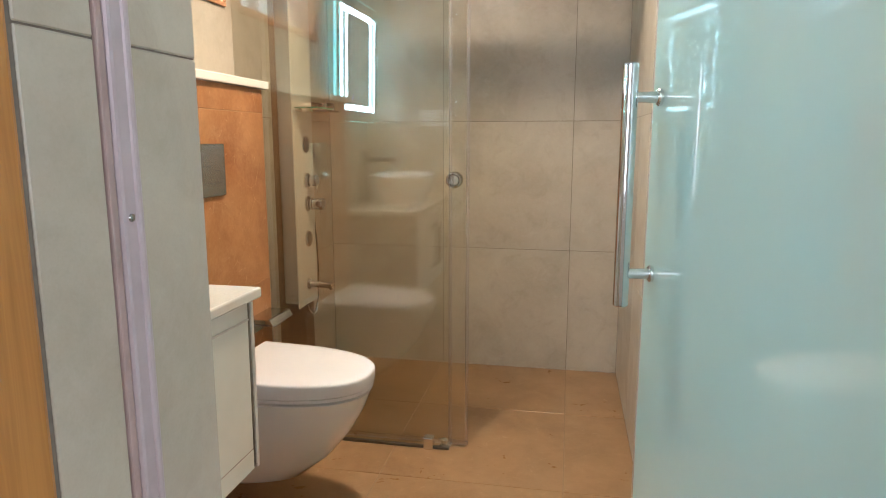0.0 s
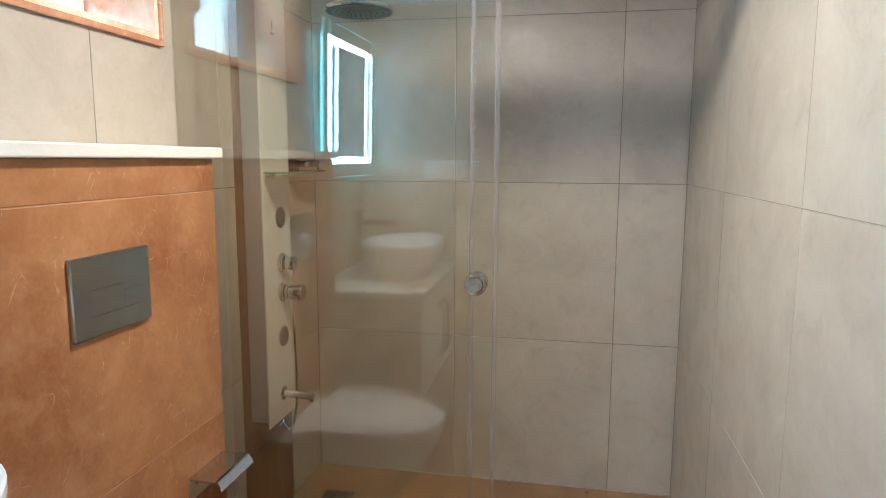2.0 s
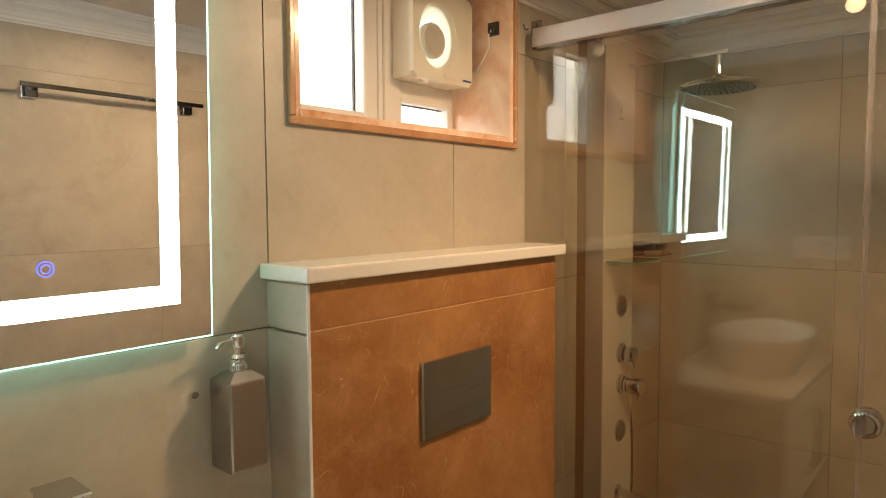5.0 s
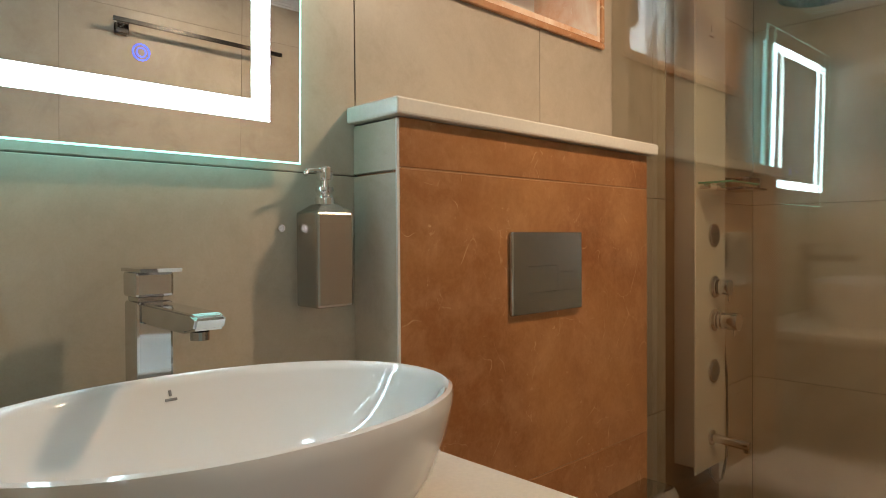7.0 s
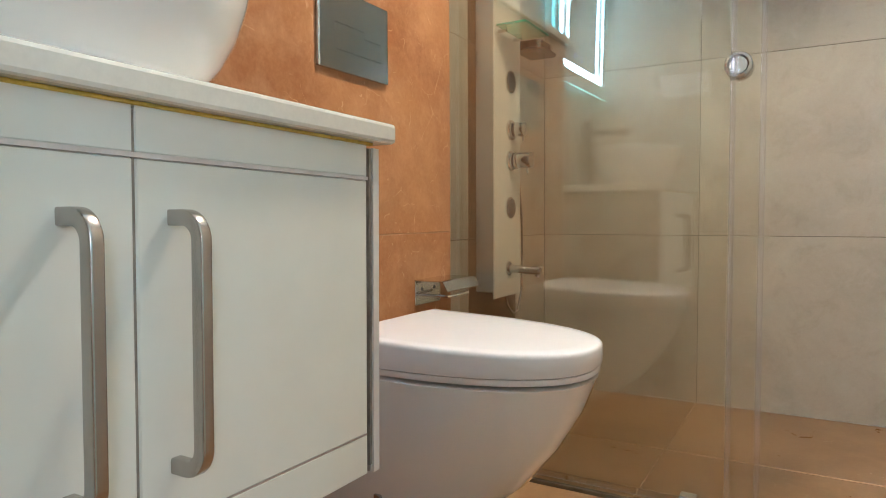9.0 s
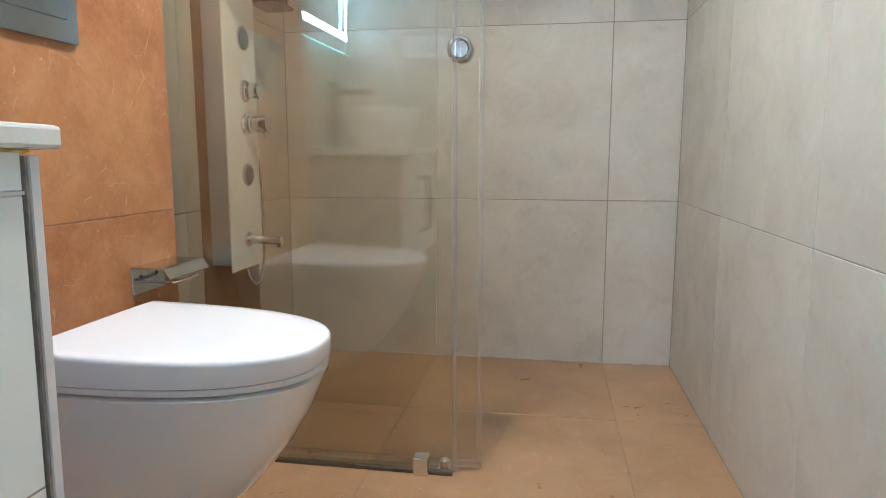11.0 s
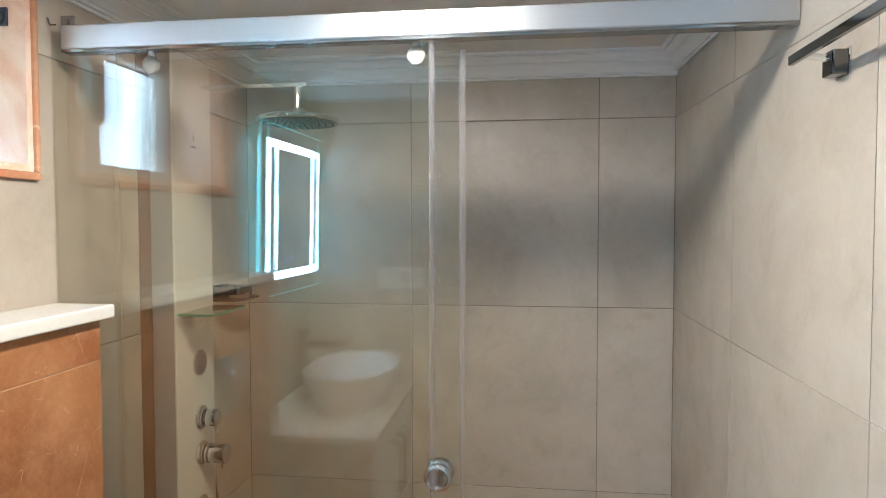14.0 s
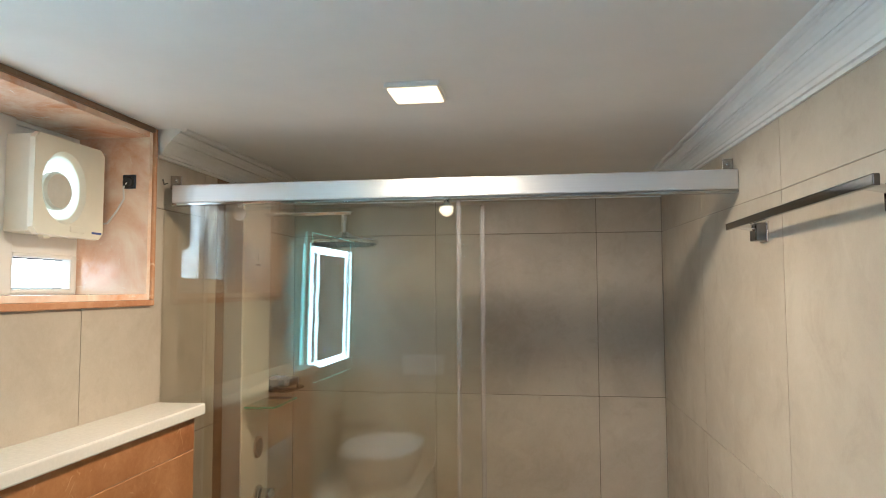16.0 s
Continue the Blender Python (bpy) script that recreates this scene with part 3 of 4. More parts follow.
part("knob", lathe([(0, 0.020), (0.004, 0.027), (0.014, 0.029), (0.020, 0.024), (0.021, 0.001)], (-0.099, YG2 + 0.005, 1.013), (0, 1, 0), 40), KNOBSTEEL, sliding, "", True)
rail = part("top_rail", block(XL + 0.030, XR - 0.001, 2.450, 2.486, 1.887, 1.936, 0.003), ALU, screen, "satin aluminium top rail")
part("rail_lip", block(XL + 0.030, XR - 0.001, 2.452, 2.484, 1.881, 1.8865), DARKCHROME, rail, "dark lower groove of the rail")
for x0, x1 in ((XL + 0.002, XL + 0.034), (XR - 0.026, XR - 0.001)):
    br = part("wall_bracket", block(x0, x1, 2.488, 2.493, 1.930, 1.968, 0.001, 1), STEEL, screen, "small steel angle bracket")
    part("screw", lathe([(0, 0.005), (0.003, 0.004), (0.0035, 0.0005)], ((x0 + x1) / 2, 2.488, 1.954), (0, -1, 0), 12), DARKCHROME, br)
part("bracket_hook", sweep([(XL + 0.004, 2.47, 1.944), (XL + 0.006, 2.452, 1.938), (XL + 0.004, 2.448, 1.952)], 0.004), DARKCHROME, screen, "small dark hook", True)
for x in (-0.703, -0.141):
    ro = part("roller", lathe([(0, 0.016), (0.004, 0.018), (0.012, 0.018), (0.015, 0.014), (0.0155, 0.001)], (x, YG2 - 0.005, 1.858), (0, -1, 0), 28), ROLLERGREY, sliding, "pale grey round roller cap", True)
    part("hanger", block(x - 0.007, x + 0.007, YG2 - 0.012, YG2 - 0.006, 1.866, 1.884, 0.002), STEEL, ro)
gd = part("floor_guide", block(-0.206, -0.168, YG1 - 0.020, YG1 + 0.016, 0.0, 0.048, 0.004), CHROME, screen, "chrome floor clamp")
part("clamp_gap", block(-0.150, -0.112, YG1 + 0.006, YG1 + 0.048, 0.0, 0.008, 0.002), CHROME, gd, "chrome guide plate")
part("guide_peg", rod((-0.132, YG1 + 0.018, 0.007), (-0.132, YG1 + 0.018, 0.034), 0.013, 20, 0.004), CHROME, gd, "", True)

# ---- shower panel ----
PX, PY0, PY1, PZ0, PZ1 = -0.840, 2.803, 3.010, 0.420, 1.985
panel = thing("shower_column", (XL, 2.906, PZ0), "tall white glass shower column with chrome jets and controls", "shower")
part("body", block(XL + 0.001, PX - 0.006, PY0 + 0.004, PY1 - 0.004, PZ0 + 0.02, PZ1, 0.003), PANELSIDE, panel, "grey metal body")
part("front_glass", block(PX - 0.006, PX, PY0, PY1, PZ0, PZ1, 0.0015, 1), PANELWHITE, panel, "glossy white glass front")
PYC = 2.928
for z in (1.133, 0.716):
    j = part("body_jet", lathe([(0, 0.036), (0.004, 0.036), (0.007, 0.0325), (0.0072, 0.029)], (PX, PYC - 0.004, z), (1, 0, 0), 32), VALVECHROME, panel, "chrome ring of a body jet", True)
    part("jet_face", lathe([(0, 0.0285), (0.0085, 0.0285), (0.010, 0.0255), (0.0102, 0.001)], (PX, PYC - 0.004, z), (1, 0, 0), 28), JETFACE, j, "dark perforated jet face", True)
    dots = bmesh.new()
    for i in range(18):
        r, a = (0.009, i * 60) if i < 6 else (0.0185, i * 30)
        lathe([(0, 0.0022), (0.002, 0.0016)], (PX + 0.010, PYC - 0.004 + r * math.cos(radians(a)), z + r * math.sin(radians(a))), (1, 0, 0), 8, dots)
    part("nozzles", dots, DARKCHROME, j)
for z, big, reach in ((0.975, 0.026, 0.050), (0.873, 0.029, 0.066)):
    c = part("control_valve", lathe([(0, 0.034), (0.005, 0.034), (0.009, 0.030), (0.010, 0.0265), (0.014, 0.0265)], (PX, PYC, z), (1, 0, 0), 32), VALVECHROME, panel, "chrome flange of a control valve", True)
    part("dark_ring", lathe([(0, 0.0215), (0.006, 0.0215)], (PX + 0.0135, PYC, z), (1, 0, 0), 28), GUNMETAL, c, "dark ring behind the knob", True)
    if reach > 0.06:
        part("middle_ring", lathe([(0, 0.026), (0.002, 0.028), (0.007, 0.028), (0.009, 0.025), (0.013, 0.020)], (PX + 0.0185, PYC, z), (1, 0, 0), 32), VALVECHROME, c, "", True)
    k = part("knob", lathe([(0, big * 0.86), (0.002, big * 0.92), (reach - 0.022, big * 0.95), (reach - 0.019, big * 0.90), (reach - 0.0185, 0.001)], (PX + 0.0195 + (0.010 if reach > 0.06 else 0), PYC, z), (1, 0, 0), 32), VALVECHROME, c, "round chrome knob", True)
    part("pin", rod((PX + reach - 0.006, PYC, z - big * 0.85), (PX + reach - 0.005, PYC, z - big * 0.85 - 0.020), 0.0034, 12, 0.001), VALVECHROME, c, "short chrome lever pin", True)
sp = part("spout", rod((PX, PYC - 0.016, 0.512), (PX + 0.115, PYC - 0.016, 0.508), 0.0135, 24, 0.003), VALVECHROME, panel, "chrome tub spout", True)
part("flange", lathe([(0, 0.024), (0.004, 0.024), (0.007, 0.018)], (PX, PYC - 0.016, 0.512), (1, 0, 0), 28), VALVECHROME, sp, "", True)
part("outlet", rod((PX + 0.104, PYC - 0.016, 0.503), (PX + 0.104, PYC - 0.016, 0.488), 0.009, 16), DARKCHROME, sp)
part("hose", sweep([(PX - 0.006, PY1 + 0.003, 0.80), (PX + 0.002, PY1 + 0.006, 0.70), (PX + 0.004, PY1 + 0.008, 0.55), (PX + 0.003, PY1 + 0.004, 0.43), (PX - 0.002, PY1 - 0.015, 0.362), (PX - 0.010, PY1 - 0.04, 0.352), (PX - 0.02, PY1 - 0.06, 0.38), (PX - 0.03, PY1 - 0.07, 0.44)], 0.008), STEEL, panel, "thin chrome shower hose", True)
sh = part("glass_shelf", block(PX + 0.012, PX + 0.110, PY0 - 0.010, PY1 - 0.02, 1.283, 1.289, 0.001, 1), SHELFGLASS, panel, "small green-edged glass shelf")
part("glass_edge", block(PX + 0.1098, PX + 0.1112, PY0 - 0.010, PY1 - 0.02, 1.2832, 1.2888), GREENEDGE, sh, "green cut edge of the glass")
part("glass_edge", block(PX + 0.012, PX + 0.110, PY0 - 0.0112, PY0 - 0.0098, 1.2832, 1.2888), GREENEDGE, sh)
for y in (PY0 + 0.03, PY1 - 0.06):
    part("shelf_peg", rod((PX, y, 1.277), (PX + 0.030, y, 1.277), 0.006, 14, 0.002), VALVECHROME, sh, "", True)
part("printed_mark", block(PX, PX + 0.0008, 2.895, 2.925, 1.735, 1.740), PRINT, panel, "small grey printed mark")
part("printed_mark", block(PX, PX + 0.0008, 2.909, 2.912, 1.752, 1.772), PRINT, panel)
arm = part("shower_arm", block(PX, -0.532, 2.958, 2.984, 1.906, 1.918, 0.002), CHROME, panel, "flat chrome shower arm")
part("arm_drop", rod((-0.560, 2.971, 1.906), (-0.560, 2.971, 1.846), 0.011, 18), CHROME, arm, "", True)
head = part("rain_head", lathe([(0, 0.112), (0.004, 0.116), (0.010, 0.116), (0.016, 0.105), (0.028, 0.030), (0.040, 0.016)], (-0.560, 2.975, 1.808), (0, 0, 1), 56), CHROME, panel, "round chrome rain shower head", True)
part("nozzle_face", lathe([(0, 0.107), (0.003, 0.109)], (-0.560, 2.975, 1.8055), (0, 0, 1), 56), NOZZLE, head, "dark face dotted with nozzles")
dots = bmesh.new()
for ring in range(1, 6):
    for i in range(ring * 7):
        a = 2 * math.pi * i / (ring * 7)
        lathe([(0, 0.0022), (0.003, 0.003)], (-0.560 + ring * 0.0195 * math.cos(a), 2.975 + ring * 0.0195 * math.sin(a), 1.803), (0, 0, 1), 6, dots)
part("nozzles", dots, BLACK, head)

# soap dish on the wall between the column and the corner
dish = thing("soap_dish", (XL, 3.185, 1.283), "small chrome soap dish on the shower wall, its dark reflection put into the colour", "soap dish")
# chrome dish; the dark metal colour stands in for the brown band it reflects
tray = part("tray", prism([(XL + 0.001, 3.105, 1.283), (XL + 0.095, 3.105, 1.283), (XL + 0.112, 3.130, 1.283), (XL + 0.112, 3.245, 1.283), (XL + 0.095, 3.270, 1.283), (XL + 0.001, 3.270, 1.283)], (0, 0, 0.006)), GUNMETAL, dish)
part("back_plate", block(XL + 0.001, XL + 0.008, 3.130, 3.245, 1.290, 1.330, 0.002), GUNMETAL, dish)
part("rim", sweep([(XL + 0.008, 3.140, 1.312), (XL + 0.070, 3.140, 1.312)] + arc((XL + 0.070, 3.160, 1.312), (1, 0, 0), (0, 1, 0), 0.020, -90, 0) + arc((XL + 0.070, 3.225, 1.312), (1, 0, 0), (0, 1, 0), 0.020, 0, 90) + [(XL + 0.008, 3.245, 1.312)], 0.004, 0.024, square=True), GUNMETAL, dish, "raised polished rim", True)
part("end_cap", block(XL + 0.082, XL + 0.094, 3.235, 3.251, 1.290, 1.326, 0.002), CHROME, dish, "bright chrome end cap")

# floor drain
drain = thing("floor_drain", (-0.74, 3.14, 0), "square dark steel floor drain", "drain")
part("plate", block(-0.80, -0.68, 3.075, 3.195, 0.000, 0.003, 0.001, 1), DARKCHROME, drain)
for i in range(6):
    part("slot", block(-0.785, -0.695, 3.090 + i * 0.017, 3.097 + i * 0.017, 0.0028, 0.0036), BLACK, drain)

# ---- vanity ----
CX, CY0, CY1, CZ = -0.436, YD, 1.607, 0.356
counter = thing("counter", (-0.66, 1.25, 0.778), "white quartz counter slab over the vanity", "counter")
part("slab", block(XL + 0.001, -0.418, YD + 0.001, 1.630, 0.780, 0.806, 0.005), QUARTZ, counter)
part("adhesive_line", block(CX - 0.012, CX + 0.0025, CY0 + 0.004, 1.600, 0.7764, 0.7799, 0.001, 1), GLUE, counter, "yellowed adhesive under the slab")
vanity = thing("vanity_cabinet", (-0.66, 1.24, CZ), "wall-hung off-white vanity cabinet with two doors", "cabinet")
part("body", block(XL + 0.002, CX - 0.020, CY0 + 0.002, CY1 - 0.012, CZ + 0.004, 0.773), LAMINATE, vanity, "off-white laminate carcass")
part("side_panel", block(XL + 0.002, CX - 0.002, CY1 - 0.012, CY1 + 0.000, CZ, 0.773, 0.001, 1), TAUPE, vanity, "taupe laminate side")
part("edge_strip", block(CX - 0.0015, CX + 0.004, CY1 - 0.010, CY1 + 0.002, CZ, 0.773), STRIP, vanity, "grey plastic edge strip")
part("glue_line", block(CX - 0.003, CX + 0.0015, CY1 - 0.0145, CY1 - 0.0105, CZ + 0.01, 0.772), SEAM, vanity, "brownish glue line")
part("top_fascia", block(CX - 0.020, CX, CY0 + 0.002, 1.2655, 0.7365, 0.7762, 0.001, 1), LAMINATE, vanity)
part("top_fascia", block(CX - 0.020, CX, 1.2685, CY1 - 0.018, 0.7365, 0.7762, 0.001, 1), LAMINATE, vanity)
part("trim_line", block(CX - 0.018, CX + 0.002, CY0 + 0.002, CY1 - 0.018, 0.7320, 0.7362), TRIMPALE, vanity, "thin pale trim")
part("bottom_rail", block(CX - 0.020, CX, CY0 + 0.002, CY1 - 0.018, CZ, 0.4060, 0.001, 1), LAMINATE, vanity)
part("seam_line", block(CX - 0.018, CX - 0.0004, CY0 + 0.002, CY1 - 0.018, 0.4060, 0.4080), PALESEAM, vanity, "pale pink seam")
part("seam_line", block(CX - 0.018, CX - 0.002, 1.2655, 1.2685, 0.408, 0.772), SEAM, vanity)
for y0, y1, z0, z1 in ((1.075, 1.150, 0.7302, 0.7316), (1.148, 1.152, 0.7275, 0.7316), (1.110, 1.128, 0.7292, 0.7304)):
    part("scuff", block(CX, CX + 0.0024, y0, y1, z0, z1), RUST, vanity, "small rust-coloured chip")


def bar_handle(y, z0, z1, parent):
    r, x0, x1 = 0.020, CX, CX + 0.037
    pts = [(x0, y, z1)] + arc((x1 - r, y, z1 - r), (1, 0, 0), (0, 0, 1), r, 90, 0) + arc((x1 - r, y, z0 + r), (1, 0, 0), (0, 0, 1), r, 0, -90) + [(x0, y, z0)]
    return part("handle", sweep(pts, 0.0145, 0.0120, 16, (0, 1, 0.001), square=True), STEEL, parent, "brushed steel D-shaped handle", True)


for y0, y1, hy in ((CY0 + 0.002, 1.2655, 1.207), (1.2685, CY1 - 0.018, 1.304)):
    d = part("door", block(CX - 0.020, CX, y0, y1, 0.408, 0.7318, 0.0015, 1), LAMINATE, vanity, "off-white laminate door")
    bar_handle(hy, 0.460, 0.682, d)

for x, y in ((-0.650, 1.570), (-0.640, 1.594)):
    h = thing("supply_hose", (x, y, 0.03), "thin braided steel hose below the vanity", "hose", "hoses below the vanity")
    part("hose", sweep([(x, y, 0.40), (x, y, 0.32), (x - 0.002, y - 0.001, 0.24), (x - 0.008, y - 0.006, 0.16), (x - 0.03, y - 0.016, 0.08), (x - 0.08, y - 0.028, 0.03), (x - 0.16, y - 0.03, 0.04), (x - 0.22, y - 0.03, 0.11), (XL + 0.001, y - 0.03, 0.16)], 0.010), STEEL, h, "", True)
    ribs = bmesh.new()
    for k in range(22):
        lathe([(0, 0.0050), (0.0015, 0.0062), (0.003, 0.0050)], (x - 0.008 * (k / 22) ** 2, y - 0.006 * (k / 22) ** 2, 0.355 - k * 0.009), (0, 0, 1), 10, ribs)
    part("braiding", ribs, CHROME, h, "", True)

# ---- basin ----
BX, BY = -0.604, 1.243
def oval(a, b, z, cx=BX, cy=BY, n=64, p=2.08):
    out = []
    for i in range(n):
        t = 2 * math.pi * i / n
        c, s = math.cos(t), math.sin(t)
        out.append(Vector((cx + a * math.copysign(abs(c) ** (2 / p), c), cy + b * math.copysign(abs(s) ** (2 / p), s), z)))
    return out


rings = [(0.126, 0.196, 0.8062), (0.130, 0.200, 0.812), (0.130, 0.200, 0.822), (0.133, 0.205, 0.828), (0.148, 0.225, 0.850), (0.163, 0.243, 0.880), (0.174, 0.256, 0.915),
         (0.180, 0.263, 0.946), (0.181, 0.264, 0.958), (0.1795, 0.2625, 0.964), (0.175, 0.258, 0.966), (0.170, 0.253, 0.964), (0.164, 0.247, 0.955),
         (0.153, 0.234, 0.934), (0.134, 0.209, 0.905), (0.104, 0.168, 0.877), (0.062, 0.102, 0.860), (0.02, 0.02, 0.855)]
basin = thing("wash_basin", (BX, BY, 0.806), "oval white ceramic countertop basin", "basin")
bowl = part("bowl", loft([oval(a, b, z) for a, b, z in rings]), CERAMIC, basin, "", True)
part("waste", lathe([(0, 0.024), (0.003, 0.023), (0.004, 0.018), (0.0042, 0.001)], (BX, BY, 0.855), (0, 0, 1), 28), CHROME, basin, "chrome drain plug", True)
_n, _u = Vector((0.886, 0, 0.464)), Vector((-0.464, 0, 0.886))
for y0, y1, u0, u1 in ((1.2370, 1.2510, 0.0, 0.0030), (1.2425, 1.2455, 0.0060, 0.0130)):
    q = [Vector((-0.7592, y, 0.9384)) + _u * u - _n * 0.001 for y, u in ((y0, u0), (y1, u0), (y1, u1), (y0, u1))]
    part("printed_mark", prism(q, _n * 0.0022), PRINT, basin, "small grey printed mark")

# ---- basin mixer ----
mixer = thing("basin_mixer", (-0.818, 1.236, 0.806), "tall square chrome basin mixer on the counter", "tap")
part("column", block(-0.840, -0.796, 1.217, 1.262, 0.806, 1.056, 0.004), VALVECHROME, mixer)
part("base_ring", block(-0.844, -0.792, 1.213, 1.266, 0.806, 0.812, 0.002), VALVECHROME, mixer)
_s = prism([(-0.798, 1.221, 1.055), (-0.645, 1.221, 1.053), (-0.632, 1.221, 1.049), (-0.638, 1.221, 1.036), (-0.668, 1.221, 1.030), (-0.798, 1.221, 1.030)], (0, 0.034, 0))
bmesh.ops.bevel(_s, geom=list(_s.edges), offset=0.0025, segments=2, affect='EDGES')
spt = part("spout", _s, VALVECHROME, mixer)
part("aerator", rod((-0.662, 1.238, 1.032), (-0.662, 1.238, 1.023), 0.010, 18), DARKCHROME, spt)
part("cartridge_neck", block(-0.836, -0.800, 1.221, 1.251, 1.056, 1.0605), DARKCHROME, mixer)
lv = part("lever", block(-0.841, -0.795, 1.216, 1.263, 1.0605, 1.092, 0.004), VALVECHROME, mixer, "square chrome lever handle")
_s = prism([(-0.843, 1.215, 1.092), (-0.775, 1.215, 1.092), (-0.773, 1.215, 1.0965), (-0.843, 1.215, 1.0965)], (0, 0.049, 0))
part("lever_lip", _s, VALVECHROME, lv)

# the vanity and all that stands on it are slightly out of level, higher towards the door
_p = Matrix.Translation((0, 1.607, 0.780))
for ob, lean in ((vanity, -0.75), (counter, -0.6), (basin, -0.3), (mixer, -0.3)):
    ob.matrix_world = _p @ Matrix.Rotation(radians(lean), 4, 'X') @ _p.inverted() @ Matrix.Translation(ob.location)

# ---- soap dispenser ----
disp = thing("soap_dispenser", (-0.872, 1.535, 1.023), "wall-mounted square brushed steel soap dispenser", "soap dispenser")
part("bottle", block(-0.900, -0.836, 1.500, 1.570, 1.023, 1.176, 0.005), STEEL, disp)
_s = loft([[(-0.899, 1.501, 1.174), (-0.837, 1.501, 1.174), (-0.837, 1.569, 1.174), (-0.899, 1.569, 1.174)], [(-0.882, 1.520, 1.188), (-0.852, 1.520, 1.188), (-0.852, 1.550, 1.188), (-0.882, 1.550, 1.188)]])
part("shoulder", _s, STEEL, disp)
part("collar", lathe([(0, 0.015), (0.012, 0.016), (0.016, 0.012), (0.020, 0.012), (0.024, 0.015), (0.030, 0.014), (0.031, 0.007), (0.05, 0.007)], (-0.867, 1.535, 1.186), (0, 0, 1), 24), CHROME, disp, "", True)
pm = part("pump_head", lathe([(0, 0.011), (0.003, 0.013), (0.020, 0.013), (0.023, 0.010), (0.0232, 0.001)], (-0.867, 1.535, 1.226), (0, 0, 1), 24), CHROME, disp, "chrome pump head", True)
part("nozzle", sweep([(-0.867, 1.535, 1.241), (-0.860, 1.513, 1.242), (-0.855, 1.496, 1.240), (-0.853, 1.490, 1.232)], 0.007), CHROME, pm, "", True)
part("wall_holder", block(XL + 0.001, -0.898, 1.515, 1.566, 1.030, 1.150, 0.002), STEEL, disp, "steel wall holder")
part("holder_screw", rod((XL + 0.001, 1.478, 1.150), (XL + 0.006, 1.478, 1.150), 0.006, 14), CHROME, disp)

# ---- lighted mirror ----
MX, MY0, MY1, MZ0, MZ1 = -0.868, 0.900, 1.495, 1.252, 1.900
mirror = thing("mirror", (XL, 1.2, MZ0), "rectangular wall mirror with a lit white border", "mirror")
part("backing", block(XL + 0.001, MX - 0.006, MY0 + 0.05, MY1 - 0.05, MZ0 + 0.05, MZ1 - 0.05), ALU, mirror)
for y0, y1, z0, z1 in ((MY0 + 0.05, MY1 - 0.05, MZ0 + 0.044, MZ0 + 0.0495), (MY0 + 0.05, MY1 - 0.05, MZ1 - 0.0495, MZ1 - 0.044),
                       (MY0 + 0.044, MY0 + 0.0495, MZ0 + 0.05, MZ1 - 0.05), (MY1 - 0.0495, MY1 - 0.044, MZ0 + 0.05, MZ1 - 0.05)):
    part("back_light", block(XL + 0.010, MX - 0.010, y0, y1, z0, z1), BACKGLOW, mirror, "pale cyan light strip behind the glass")
glass = part("glass", block(MX - 0.0055, MX, MY0 + 0.002, MY1 - 0.002, MZ0 + 0.002, MZ1 - 0.002), MIRROR, mirror, "silvered glass")
b = ring_frame(MY0, MY1, MZ0, MZ1, 0.0022, 0.0022, MX - 0.0058, MX + 0.0004, 0)
part("glass_edge", b, LITEDGE, mirror, "pale green lit glass edge")
for y0, y1, z0, z1 in ((MY0 + 0.055, MY1 - 0.055, MZ0 + 0.060, MZ0 + 0.090), (MY0 + 0.055, MY1 - 0.055, MZ1 - 0.088, MZ1 - 0.058),
                       (MY0 + 0.055, MY0 + 0.085, MZ0 + 0.0905, MZ1 - 0.0885), (MY1 - 0.085, MY1 - 0.055, MZ0 + 0.0905, MZ1 - 0.0885)):
    part("light_band", block(MX - 0.001, MX + 0.0008, y0, y1, z0, z1), LEDBAND, mirror, "glowing cool white light band")
for r0, r1 in ((0.0052, 0.0064), (0.0096, 0.0112)):
    b = bmesh.new()
    vs = [[b.verts.new((MX + 0.0008, 1.252 + r * math.cos(2 * math.pi * i / 32), 1.380 + r * math.sin(2 * math.pi * i / 32))) for i in range(32)] for r in (r0, r1)]
    for i in range(32):
        b.faces.new((vs[0][i], vs[0][(i + 1) % 32], vs[1][(i + 1) % 32], vs[1][i]))
    part("touch_ring", b, BLUELED, mirror, "blue lit ring of the touch switch")

mirror.rotation_euler = (0, radians(1.35), radians(1.35))   # it hangs slightly forward at the top and askew

# ---- flush plate ----
plate = thing("flush_plate", (XBOX, 2.014, 0.98), "rectangular satin steel dual flush plate", "flush plate")
part("plate", block(XBOX, XBOX + 0.010, 1.898, 2.130, 0.980, 1.143, 0.003), STEEL_H, plate)
for y0, y1, z0, z1 in ((1.944, 2.040, 1.0740, 1.0752), (1.944, 1.9445, 1.0226, 1.0740), (1.944, 2.100, 1.0214, 1.0226),
                       (2.040, 2.0406, 1.0226, 1.0752), (2.0412, 2.100, 1.0594, 1.0606), (2.0995, 2.100, 1.0226, 1.0594)):
    part("button_groove", block(XBOX + 0.0096, XBOX + 0.0104, y0, y1, z0, z1), BLACK, plate)

# ---- toilet ----
TY, TX = 2.014, XBOX


